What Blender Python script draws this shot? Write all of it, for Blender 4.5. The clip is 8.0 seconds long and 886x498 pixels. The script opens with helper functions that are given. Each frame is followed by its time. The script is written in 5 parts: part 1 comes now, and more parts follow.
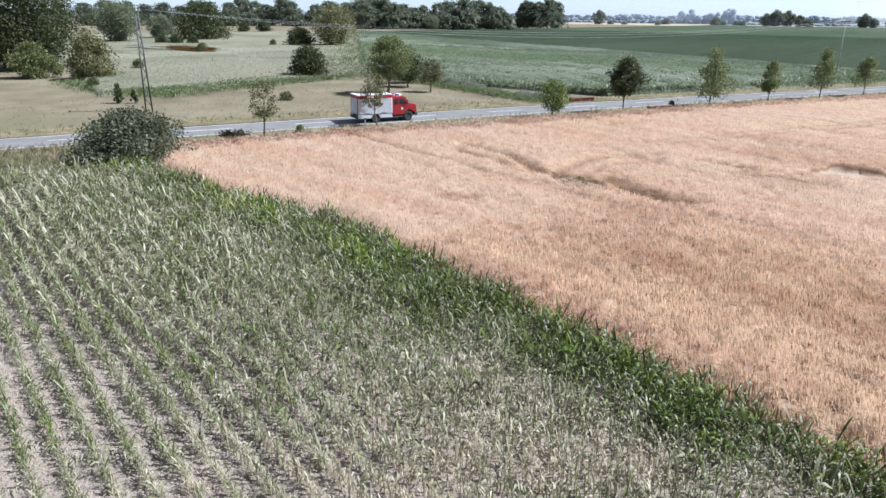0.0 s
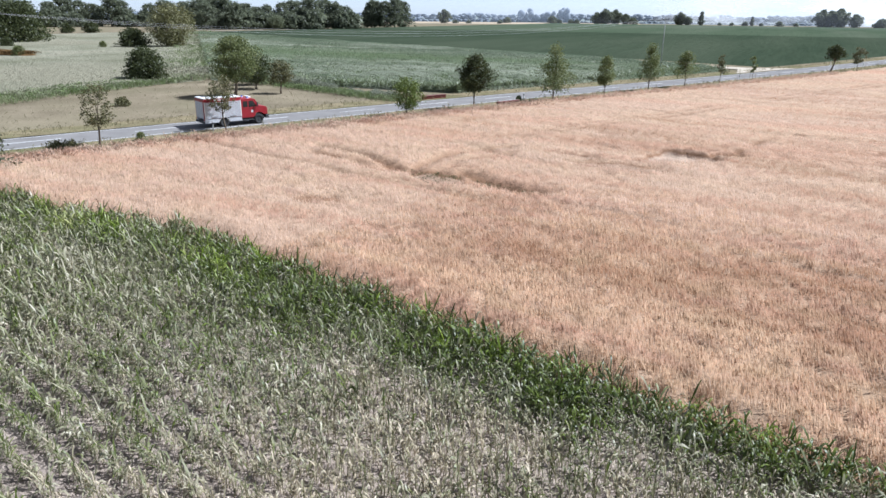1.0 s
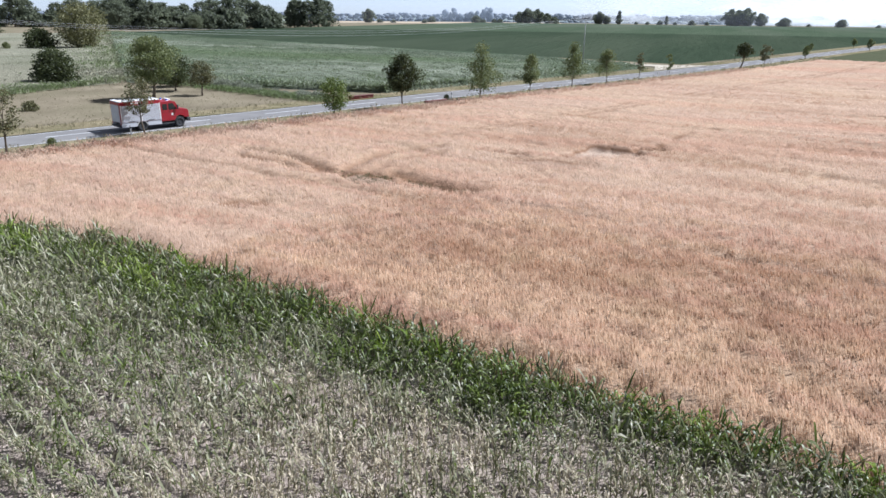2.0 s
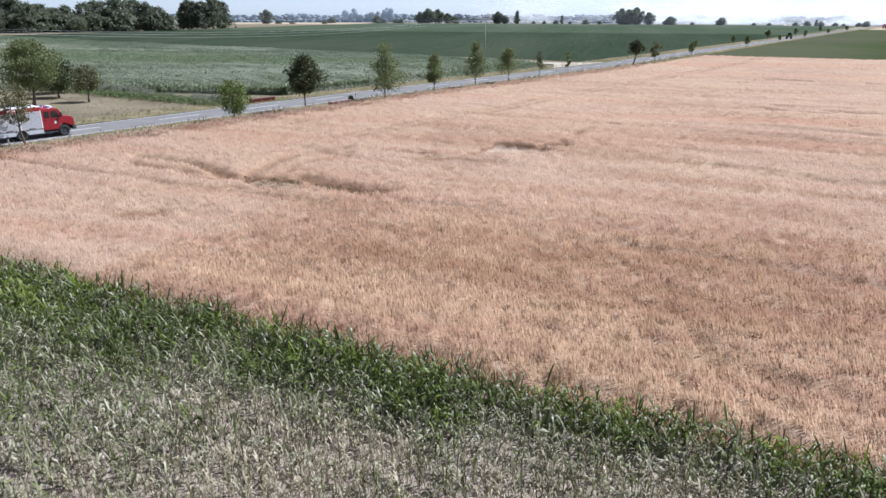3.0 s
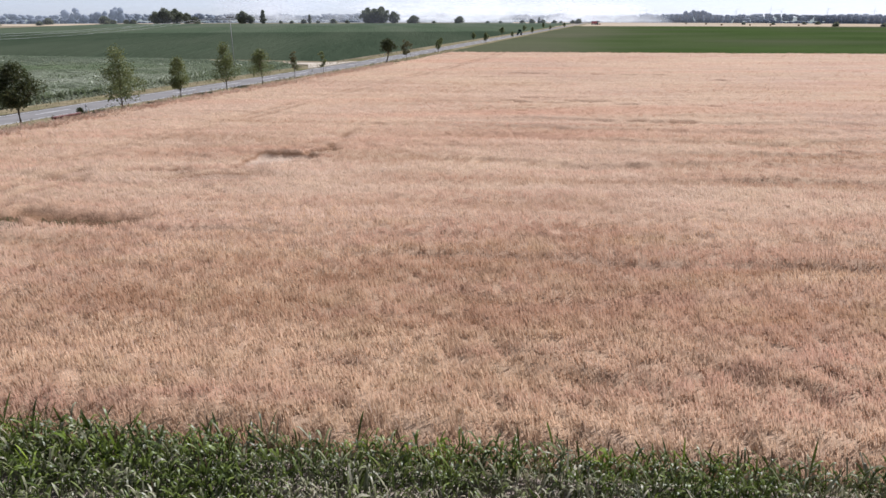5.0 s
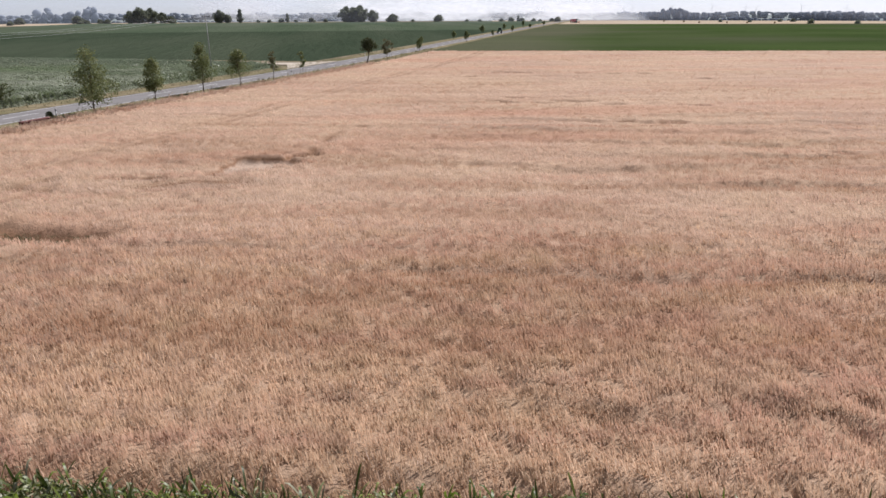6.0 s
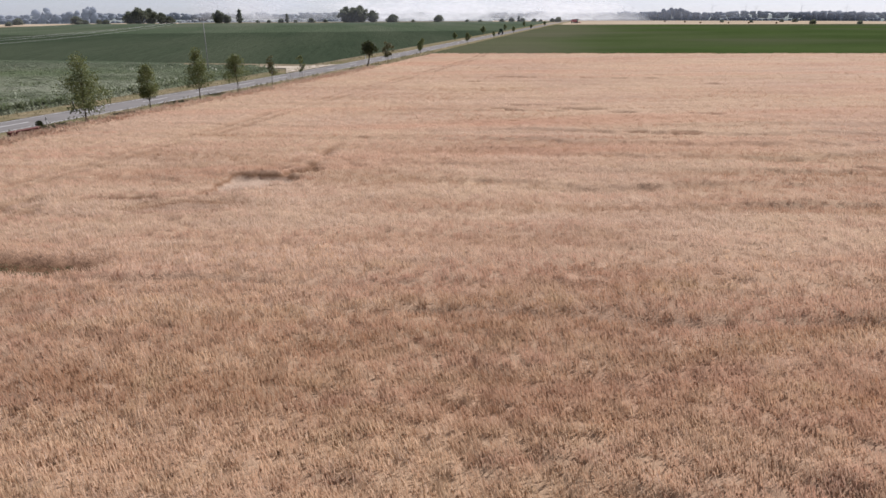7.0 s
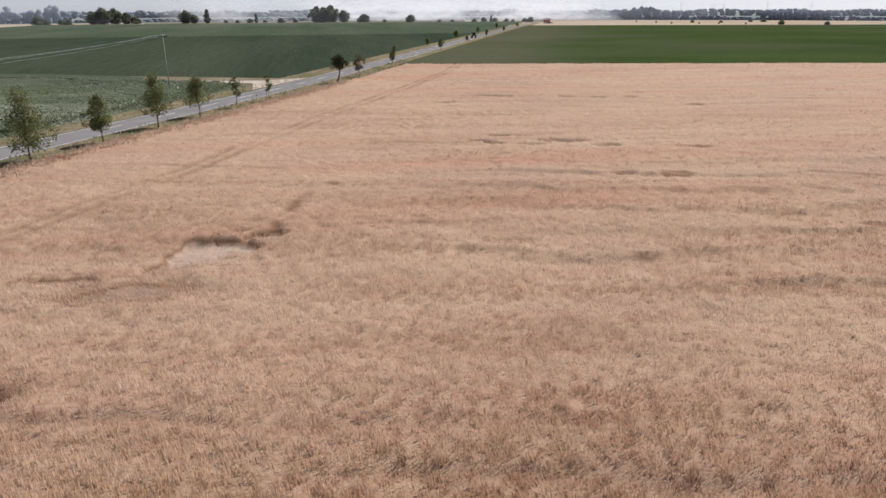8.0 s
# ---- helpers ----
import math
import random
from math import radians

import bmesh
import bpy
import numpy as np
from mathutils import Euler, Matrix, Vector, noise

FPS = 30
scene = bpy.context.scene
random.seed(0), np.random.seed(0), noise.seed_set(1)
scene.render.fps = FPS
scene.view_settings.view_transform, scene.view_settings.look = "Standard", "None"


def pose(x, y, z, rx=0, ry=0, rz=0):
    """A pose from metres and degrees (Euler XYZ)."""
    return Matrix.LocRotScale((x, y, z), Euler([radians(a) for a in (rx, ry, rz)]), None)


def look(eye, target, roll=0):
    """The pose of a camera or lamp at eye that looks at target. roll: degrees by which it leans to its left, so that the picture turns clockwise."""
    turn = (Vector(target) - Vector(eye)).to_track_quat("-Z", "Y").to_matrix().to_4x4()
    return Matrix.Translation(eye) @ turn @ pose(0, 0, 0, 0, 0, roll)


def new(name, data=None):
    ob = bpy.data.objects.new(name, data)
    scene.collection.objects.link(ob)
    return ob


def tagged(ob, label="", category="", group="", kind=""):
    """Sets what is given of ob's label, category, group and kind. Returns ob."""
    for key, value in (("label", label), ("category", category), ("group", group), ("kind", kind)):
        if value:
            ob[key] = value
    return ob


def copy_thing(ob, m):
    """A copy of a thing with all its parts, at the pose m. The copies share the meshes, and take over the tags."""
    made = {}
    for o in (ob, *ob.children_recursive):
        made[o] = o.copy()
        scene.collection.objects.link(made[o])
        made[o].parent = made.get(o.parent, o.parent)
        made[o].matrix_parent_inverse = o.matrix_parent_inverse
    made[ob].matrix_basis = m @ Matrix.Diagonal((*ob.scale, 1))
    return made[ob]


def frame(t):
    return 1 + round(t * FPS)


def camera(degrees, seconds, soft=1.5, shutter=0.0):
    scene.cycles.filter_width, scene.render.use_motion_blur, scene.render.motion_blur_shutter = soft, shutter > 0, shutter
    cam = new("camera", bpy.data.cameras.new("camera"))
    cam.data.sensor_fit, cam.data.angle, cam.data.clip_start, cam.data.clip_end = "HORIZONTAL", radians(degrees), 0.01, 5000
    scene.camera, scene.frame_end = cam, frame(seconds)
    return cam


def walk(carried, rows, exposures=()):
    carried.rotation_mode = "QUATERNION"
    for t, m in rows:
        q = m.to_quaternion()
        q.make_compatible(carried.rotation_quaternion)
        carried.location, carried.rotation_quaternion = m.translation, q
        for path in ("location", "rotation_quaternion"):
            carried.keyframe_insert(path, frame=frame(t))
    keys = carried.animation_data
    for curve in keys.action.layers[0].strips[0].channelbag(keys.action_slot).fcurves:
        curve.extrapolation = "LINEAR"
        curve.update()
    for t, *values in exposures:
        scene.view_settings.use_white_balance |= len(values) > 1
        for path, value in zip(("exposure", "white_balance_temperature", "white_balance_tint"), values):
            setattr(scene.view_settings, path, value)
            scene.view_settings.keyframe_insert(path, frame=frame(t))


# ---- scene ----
cam = camera(66.3, 8.0, soft=1.5)
PATH = [
    (0, (0.864, 9.911, 11.74), (-0.35, 11.355, 11.077), 0.6),
    (0.5, (0.81, 10.003, 11.7), (-0.216, 11.587, 11.04), 0.6),
    (1, (0.674, 10.052, 11.68), (-0.209, 11.72, 11.019), 0.5),
    (2.3, (0.476, 10.285, 11.64), (-0.161, 12.062, 10.981), 0.35),
    (2.5, (0.448, 10.382, 11.613), (-0.136, 12.178, 10.955), 0.2),
    (3, (0.355, 10.617, 11.54), (-0.103, 12.449, 10.882), 0.2),
    (3.5, (0.188, 11.042, 11.533), (-0.116, 12.906, 10.875), 0.1),
    (4, (0.028, 11.744, 11.51), (-0.083, 13.63, 10.852), 0.0),
    (4.5, (-0.159, 12.513, 11.5), (-0.084, 14.4, 10.841), 0.0),
    (5, (-0.304, 13.456, 11.49), (-0.109, 15.335, 10.831), 0.0),
    (5.2, (-0.379, 13.859, 11.49), (-0.155, 15.734, 10.831), 0.0),
    (6.3, (-0.650, 16.450, 11.55), (-0.401, 18.32, 10.887), -0.2),
    (6.5, (-0.650, 17.029, 11.62), (-0.403, 18.901, 10.957), -0.2),
    (7, (-0.652, 18.640, 12.14), (-0.403, 20.511, 11.476), -0.2),
    (7.5, (-0.444, 21.126, 13.376), (-0.196, 22.995, 12.706), -0.2),
    (8, (-0.016, 24.706, 15.346), (0.306, 26.562, 14.674), -0.2),
]
walk(cam, [(t, look(eye, target, roll)) for t, eye, target, roll in PATH],
     exposures=[(0, 0.74, 5400, 9), (1, 0.68, 5420, 10), (3, 0.51, 5430, 12), (4.5, 0.38, 5640, 14), (6.5, 0.12, 6080, 17), (8, 0.01, 6100, 16)])

# ---- light ----
SUN_AZ, SUN_EL = radians(50), radians(50)
world = bpy.data.worlds.new("sky")
scene.world = world
world.use_nodes = True
wn = world.node_tree
sky = wn.nodes.new("ShaderNodeTexSky")
sky.sky_type = "NISHITA"
sky.sun_disc = False
sky.sun_elevation, sky.sun_rotation = SUN_EL, SUN_AZ
sky.air_density, sky.dust_density, sky.ozone_density = 0.55, 0.3, 1.0
haze_mix = wn.nodes.new("ShaderNodeHueSaturation")     # a hazy, whitish summer sky
haze_mix.inputs["Saturation"].default_value = 0.38
wn.links.new(sky.outputs[0], haze_mix.inputs["Color"])
wn.links.new(haze_mix.outputs[0], wn.nodes["Background"].inputs[0])
wn.nodes["Background"].inputs[1].default_value = 0.09
sun = new("sun", bpy.data.lights.new("sun", "SUN"))
sun.data.energy, sun.data.angle, sun.data.color = 5.4, radians(0.6), (1.0, 0.955, 0.89)
sun_way = Vector((math.sin(SUN_AZ) * math.cos(SUN_EL), math.cos(SUN_AZ) * math.cos(SUN_EL), math.sin(SUN_EL)))
sun.matrix_world = look(sun_way * 200, (0, 0, 0))


# ---- materials ----
def mixed(nt, fac, a, b, mode="MIX"):
    m = nt.nodes.new("ShaderNodeMix")
    m.data_type, m.blend_type = "RGBA", mode
    for slot, v in ((0, fac), (6, a), (7, b)):
        if isinstance(v, (int, float)):
            m.inputs[slot].default_value = v
        elif isinstance(v, tuple):
            m.inputs[slot].default_value = (*v, 1)
        else:
            nt.links.new(v, m.inputs[slot])
    return m.outputs[2]


def noise_of(nt, vec, scale, detail=4, rough=0.55, lo=0.35, hi=0.65):
    n = nt.nodes.new("ShaderNodeTexNoise")
    n.inputs["Scale"].default_value, n.inputs["Detail"].default_value, n.inputs["Roughness"].default_value = scale, detail, rough
    nt.links.new(vec, n.inputs["Vector"])
    r = nt.nodes.new("ShaderNodeMapRange")
    r.inputs[1].default_value, r.inputs[2].default_value = lo, hi
    nt.links.new(n.outputs[0], r.inputs[0])
    return r.outputs[0]


def placed(nt, world_space=True, turn=0.0, stretch=(1, 1, 1)):
    if world_space:
        src = nt.nodes.new("ShaderNodeNewGeometry").outputs["Position"]
    else:
        src = nt.nodes.new("ShaderNodeTexCoord").outputs["Object"]
    mp = nt.nodes.new("ShaderNodeMapping")
    mp.vector_type = "POINT"
    mp.inputs["Rotation"].default_value = (0, 0, turn)
    mp.inputs["Scale"].default_value = stretch
    nt.links.new(src, mp.inputs["Vector"])
    return mp.outputs[0]


def material(name, rough=0.8, metal=0.0, spec=0.4):
    m = bpy.data.materials.new(name)
    m.use_nodes = True
    p = m.node_tree.nodes["Principled BSDF"]
    p.inputs["Roughness"].default_value, p.inputs["Metallic"].default_value = rough, metal
    p.inputs["Specular IOR Level"].default_value = spec
    return m, m.node_tree, p


def bumped(nt, p, height, strength, distance):
    b = nt.nodes.new("ShaderNodeBump")
    b.inputs["Strength"].default_value, b.inputs["Distance"].default_value = strength, distance
    nt.links.new(height, b.inputs["Height"])
    nt.links.new(b.outputs[0], p.inputs["Normal"])


def earthy(name, dark, light, big, fine, tint=None, tint_scale=0.05, rough=0.9, bump=0.5, dist=0.05, turn=0.0, stretch=(1, 1, 1), world_space=True, spec=0.0):
    """Two tones at two scales, with a broad third tint and relief."""
    m, nt, p = material(name, rough, 0, spec)
    vec = placed(nt, world_space, turn, stretch)
    a = noise_of(nt, vec, big)
    f = noise_of(nt, vec, fine, 6, 0.65, 0.3, 0.7)
    col = mixed(nt, a, dark, light)
    col = mixed(nt, f, mixed(nt, 0.55, col, dark), mixed(nt, 0.25, col, light))
    if tint:
        col = mixed(nt, noise_of(nt, vec, tint_scale, 3, 0.5, 0.45, 0.68), col, tint)
    nt.links.new(col, p.inputs["Base Color"])
    bumped(nt, p, f, bump, dist)
    return m


def plain(name, colour, rough=0.5, metal=0.0, wear=0.15, scale=3.0, spec=0.5):
    """Painted, cast or planed stuff with faint dirt."""
    m, nt, p = material(name, rough, metal, spec)
    vec = placed(nt, False)
    d = noise_of(nt, vec, scale, 6, 0.65, 0.4, 0.75)
    dirty = tuple(c * (1 - wear) + 0.16 * wear for c in colour)
    nt.links.new(mixed(nt, d, colour, dirty), p.inputs["Base Color"])
    r = nt.nodes.new("ShaderNodeMapRange")
    r.inputs[3].default_value, r.inputs[4].default_value = rough, min(1, rough + 0.2)
    nt.links.new(d, r.inputs[0])
    nt.links.new(r.outputs[0], p.inputs["Roughness"])
    return m


def leafy(name, dark, light, dry=None, through_light=0.3, rough=0.5, patch=0.4, spread=0.3):
    """Leaves: tone varies leaf by leaf and in patches; dry: tone that the 'tone' attribute fades to."""
    m, nt, p = material(name, rough, 0, 0.35)
    island = nt.nodes.new("ShaderNodeNewGeometry").outputs["Random Per Island"]
    vec = placed(nt, True)
    col = mixed(nt, island, dark, light)
    col = mixed(nt, noise_of(nt, vec, patch, 3), mixed(nt, 0.35, col, dark), col)
    if dry:
        at = nt.nodes.new("ShaderNodeAttribute")
        at.attribute_name = "tone"
        vary = nt.nodes.new("ShaderNodeMath")       # single leaves wither more or less than their plant
        vary.operation = "MULTIPLY_ADD"
        nt.links.new(island, vary.inputs[0])
        vary.inputs[1].default_value = spread
        both = nt.nodes.new("ShaderNodeMath")
        both.operation, both.use_clamp = "ADD", True
        vary.inputs[2].default_value = -spread / 2
        nt.links.new(vary.outputs[0], both.inputs[0])
        nt.links.new(at.outputs["Fac"], both.inputs[1])
        second = nt.nodes.new("ShaderNodeTexWhiteNoise")
        second.noise_dimensions = "1D"
        nt.links.new(island, second.inputs["W"])
        col = mixed(nt, both.outputs[0], dry, mixed(nt, 0.6, col, mixed(nt, second.outputs["Value"], dark, light)))
    nt.links.new(col, p.inputs["Base Color"])
    tr = nt.nodes.new("ShaderNodeBsdfTranslucent")
    nt.links.new(col, tr.inputs[0])
    mx = nt.nodes.new("ShaderNodeMixShader")
    mx.inputs[0].default_value = through_light
    nt.links.new(p.outputs[0], mx.inputs[1])
    nt.links.new(tr.outputs[0], mx.inputs[2])
    nt.links.new(mx.outputs[0], nt.nodes["Material Output"].inputs[0])
    return m


ROW_TURN = math.atan2(0.195, 0.981)     # the drill rows run this far off the x axis
M = {
    "meadow": earthy("dry_meadow_grass", (0.132, 0.110, 0.074), (0.270, 0.226, 0.158), 0.12, 2.6, (0.17, 0.152, 0.096), 0.04),
    "verge": earthy("verge_grass", (0.13, 0.11, 0.064), (0.30, 0.247, 0.156), 0.5, 4, (0.135, 0.13, 0.066), 0.15),
    "soil": earthy("dry_sandy_soil", (0.27, 0.218, 0.18), (0.60, 0.50, 0.418), 0.9, 8, (0.46, 0.378, 0.312), 0.12, 0.95, 1.0, 0.09),
    "asphalt": earthy("worn_asphalt", (0.165, 0.157, 0.150), (0.242, 0.231, 0.221), 0.3, 25, (0.195, 0.186, 0.179), 0.1, 0.85, 0.2, 0.01),
    "track": earthy("sandy_track", (0.36, 0.31, 0.24), (0.52, 0.46, 0.38), 0.4, 5),
    "paint": plain("road_paint", (0.72, 0.72, 0.70), 0.6, 0, 0.35, 5),
    "reed": earthy("reed_bed", (0.135, 0.14, 0.088), (0.35, 0.33, 0.25), 0.05, 0.9, (0.245, 0.23, 0.165), 0.02, 0.9, 1.0, 0.4),
    "far_crop": earthy("dark_green_crop", (0.032, 0.045, 0.028), (0.05, 0.064, 0.040), 0.05, 0.3, (0.056, 0.068, 0.044), 0.02, 0.8, 0.8, 0.5, radians(12), (1.0, 0.16, 1)),
    "pale_crop": earthy("light_green_crop", (0.052, 0.072, 0.044), (0.078, 0.098, 0.062), 0.05, 0.3, (0.088, 0.102, 0.070), 0.02, 0.8, 0.8, 0.5, radians(12), (1.0, 0.16, 1)),
    "beet": earthy("green_crop", (0.034, 0.054, 0.017), (0.055, 0.079, 0.026), 0.03, 0.4, (0.066, 0.072, 0.040), 0.012, 0.8, 0.8, 0.5, ROW_TURN, (0.45, 0.8, 1)),
    "corn_ground": earthy("tall_crop_canopy", (0.078, 0.10, 0.055), (0.36, 0.375, 0.285), 0.06, 0.8, (0.125, 0.158, 0.085), 0.012, 0.8, 1.0, 0.9, radians(-66), (0.35, 1.4, 1)),
    "stubble": earthy("pale_stubble", (0.33, 0.26, 0.18), (0.44, 0.36, 0.26), 0.02, 0.6, (0.38, 0.32, 0.24), 0.006, 0.9, 0.4, 0.05),
    # grey-blue of distance haze is part of this ground colour
    "far_land_hazed": earthy("hazed_lowland", (0.16, 0.19, 0.17), (0.27, 0.28, 0.26), 0.004, 0.02, (0.12, 0.16, 0.16), 0.0025, 0.9, 0.1, 0.1),
    "marsh": earthy("brown_marsh", (0.12, 0.075, 0.032), (0.22, 0.135, 0.06), 0.2, 1.2),
    "bark": earthy("bark", (0.09, 0.07, 0.05), (0.2, 0.165, 0.13), 3, 18, None, 0.05, 0.9, 0.7, 0.02, 0, (1, 1, 0.3), False),
    "hay": earthy("pressed_straw", (0.2, 0.13, 0.06), (0.34, 0.25, 0.13), 2, 12, None, 0.05, 0.9, 0.6, 0.03, 0, (1, 1, 1), False),
    "brick": earthy("red_brick", (0.095, 0.032, 0.028), (0.165, 0.055, 0.045), 4, 20, None, 0.05, 0.85, 0.4, 0.02, 0, (1, 1, 1), False),
    "cap": plain("weathered_red_capstone", (0.17, 0.06, 0.05), 0.8, 0, 0.3, 4),
    "leaf_mid": leafy("green_leaves", (0.085, 0.106, 0.036), (0.25, 0.268, 0.105), None, 0.45),
    "leaf_dark": leafy("dark_green_leaves", (0.040, 0.050, 0.019), (0.105, 0.118, 0.043), None, 0.35),
    "leaf_fresh": leafy("fresh_green_leaves", (0.085, 0.118, 0.024), (0.19, 0.225, 0.058)),
    "leaf_hoary": leafy("hoary_grey_leaves", (0.20, 0.215, 0.15), (0.36, 0.37, 0.275), None, 0.5),
    "leaf_dusty": leafy("dusty_green_leaves", (0.055, 0.063, 0.033), (0.19, 0.195, 0.12), None, 0.35),
    "leaf_willow": leafy("grey_green_leaves", (0.14, 0.16, 0.09), (0.28, 0.30, 0.19), None, 0.55),
    "leaf_sere": leafy("yellowing_leaves", (0.115, 0.115, 0.045), (0.25, 0.232, 0.105)),
    # leaves lightened to stand in for the haze over far trees
    "leaf_hazed": leafy("hazed_wood_leaves", (0.095, 0.11, 0.07), (0.235, 0.255, 0.165), None, 0.55),
    "leaf_thin": leafy("sparse_olive_leaves", (0.085, 0.085, 0.035), (0.20, 0.185, 0.085)),
    "maize_leaf": leafy("maize_leaves", (0.015, 0.031, 0.004), (0.160, 0.20, 0.034), (0.46, 0.42, 0.30), 0.25, 0.42, 0.5, 0.9),
    "maize_fresh": leafy("fresh_maize_leaves", (0.075, 0.13, 0.012), (0.27, 0.34, 0.04), (0.46, 0.45, 0.20), 0.35, 0.42, 0.5, 0.5),
    "tassel_brown": leafy("brown_tassels", (0.10, 0.062, 0.036), (0.22, 0.15, 0.085), None, 0.3, 0.7),
    "maize_dry": leafy("parched_maize_leaves", (0.045, 0.055, 0.018), (0.20, 0.205, 0.08), (0.54, 0.455, 0.325), 0.2, 0.5, 0.5, 1.1),
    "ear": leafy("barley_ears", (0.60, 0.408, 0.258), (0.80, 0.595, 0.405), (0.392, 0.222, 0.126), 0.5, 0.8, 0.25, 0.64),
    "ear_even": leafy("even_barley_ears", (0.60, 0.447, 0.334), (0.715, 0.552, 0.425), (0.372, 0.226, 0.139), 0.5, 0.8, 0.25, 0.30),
    "grass_dry": leafy("dry_grass_blades", (0.25, 0.205, 0.115), (0.44, 0.37, 0.23), (0.105, 0.12, 0.05), 0.3, 0.7, 0.5),
    "tassel": leafy("tasselled_crop_leaves", (0.07, 0.108, 0.038), (0.22, 0.262, 0.13), (0.35, 0.36, 0.24), 0.25, 0.45, 0.08),
    "reed_leaf": leafy("reed_blades", (0.30, 0.275, 0.19), (0.45, 0.415, 0.32), (0.18, 0.245, 0.08), 0.4, 0.6, 0.06),
    "red": plain("red_vehicle_paint", (0.27, 0.010, 0.018), 0.32, 0, 0.06, 2),
    "silver": plain("grey_roller_slats", (0.56, 0.57, 0.60), 0.42, 0.25, 0.12, 2),
    "white": plain("white_coated_metal", (0.78, 0.77, 0.74), 0.45, 0, 0.1, 2),
    "black": plain("black_rubber", (0.02, 0.02, 0.021), 0.8, 0, 0.1, 8),
    "dark": plain("dark_metal", (0.05, 0.05, 0.052), 0.6, 0.3, 0.2, 4),
    "wire": plain("bare_aluminium_wire", (0.5, 0.5, 0.5), 0.5, 0.2, 0.1, 4),
    "steel": plain("galvanised_steel", (0.07, 0.07, 0.07), 0.6, 0.3, 0.3, 4),
    "pole_grey": plain("weathered_concrete_pole", (0.33, 0.325, 0.31), 0.8, 0, 0.3, 4),
    "blue": plain("blue_lens", (0.02, 0.06, 0.5), 0.15, 0, 0.05, 4),
    "lamp": plain("clear_lens", (0.7, 0.7, 0.66), 0.12, 0, 0.05, 4),
    "green_paint": plain("dark_green_paint", (0.03, 0.10, 0.035), 0.4, 0, 0.2, 3),
    "wood": plain("weathered_wood", (0.28, 0.22, 0.16), 0.85, 0, 0.3, 4),
    # blue-grey air haze is mixed into these three leaf colours
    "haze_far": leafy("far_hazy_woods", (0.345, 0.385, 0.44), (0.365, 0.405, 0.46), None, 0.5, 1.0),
    "haze_blue": leafy("blue_hazed_woods", (0.15, 0.185, 0.245), (0.17, 0.205, 0.265), None, 0.5, 1.0),
    "haze": leafy("hazed_woods", (0.265, 0.30, 0.345), (0.29, 0.325, 0.37), None, 0.5, 1.0),
}
water_m, water_nt, water_p = material("still_water", 0.08, 0, 0.6)
water_p.inputs["Base Color"].default_value = (0.05, 0.06, 0.06, 1)
bumped(water_nt, water_p, noise_of(water_nt, placed(water_nt), 3.0), 0.1, 0.02)
M["water"] = water_m
for kind_, end_ in (("corn_ground", (0.085, 0.108, 0.068)), ("beet", (0.105, 0.100, 0.068))):     # darker towards the far side; thin and dry along the road
    wnt = M[kind_].node_tree
    w_in = wnt.nodes["Principled BSDF"].inputs["Base Color"]
    w_at = wnt.nodes.new("ShaderNodeAttribute")
    w_at.attribute_name = "tone"
    wnt.links.new(mixed(wnt, w_at.outputs["Fac"], w_in.links[0].from_socket, end_), w_in)
M["maize_leaf"].node_tree.nodes["Principled BSDF"].inputs["Specular IOR Level"].default_value = 0.32
glass_m, glass_nt, glass_p = material("dark_window_glass", 0.06, 0, 0.6)
glass_p.inputs["Base Color"].default_value = (0.015, 0.02, 0.022, 1)
M["glass"] = glass_m

# ripe barley: straw tones in drill bands and broad patches
barley_m, bnt, bp = material("ripe_barley", 0.9, 0, 0.15)
bvec = placed(bnt, True, ROW_TURN, (0.10, 1.0, 1))
pvec = placed(bnt, True)
bands = noise_of(bnt, bvec, 0.35, 5, 0.6, 0.36, 0.66)
broad = noise_of(bnt, pvec, 0.045, 4, 0.55, 0.38, 0.64)
grain = noise_of(bnt, pvec, 6.0, 6, 0.7, 0.3, 0.7)
bcol = mixed(bnt, bands, (0.36, 0.243, 0.165), (0.455, 0.315, 0.221))
bcol = mixed(bnt, broad, bcol, mixed(bnt, 0.6, bcol, (0.47, 0.335, 0.21)))
bcol = mixed(bnt, noise_of(bnt, bvec, 0.11, 3, 0.5, 0.5, 0.7), bcol, mixed(bnt, 0.7, bcol, (0.43, 0.235, 0.15)))
bcol = mixed(bnt, grain, mixed(bnt, 0.3, bcol, (0.19, 0.12, 0.075)), bcol)
bat = bnt.nodes.new("ShaderNodeAttribute")
bat.attribute_name = "flat"
halves = []
for gain, shift in ((2.0, 0.0), (2.0, -1.0)):     # weedy stems and painted-in hollow shade first, then bare ground and flattened straw
    mm = bnt.nodes.new("ShaderNodeMath")
    mm.operation, mm.use_clamp = "MULTIPLY_ADD", True
    mm.inputs[1].default_value, mm.inputs[2].default_value = gain, shift
    bnt.links.new(bat.outputs["Fac"], mm.inputs[0])
    halves.append(mm.outputs[0])
bcol = mixed(bnt, halves[0], bcol, (0.20, 0.112, 0.062))
bcol = mixed(bnt, halves[1], bcol, mixed(bnt, grain, (0.35, 0.258, 0.19), (0.56, 0.435, 0.335)))
bnt.links.new(bcol, bp.inputs["Base Color"])
bumped(bnt, bp, grain, 0.6, 0.08)
M["barley"] = barley_m
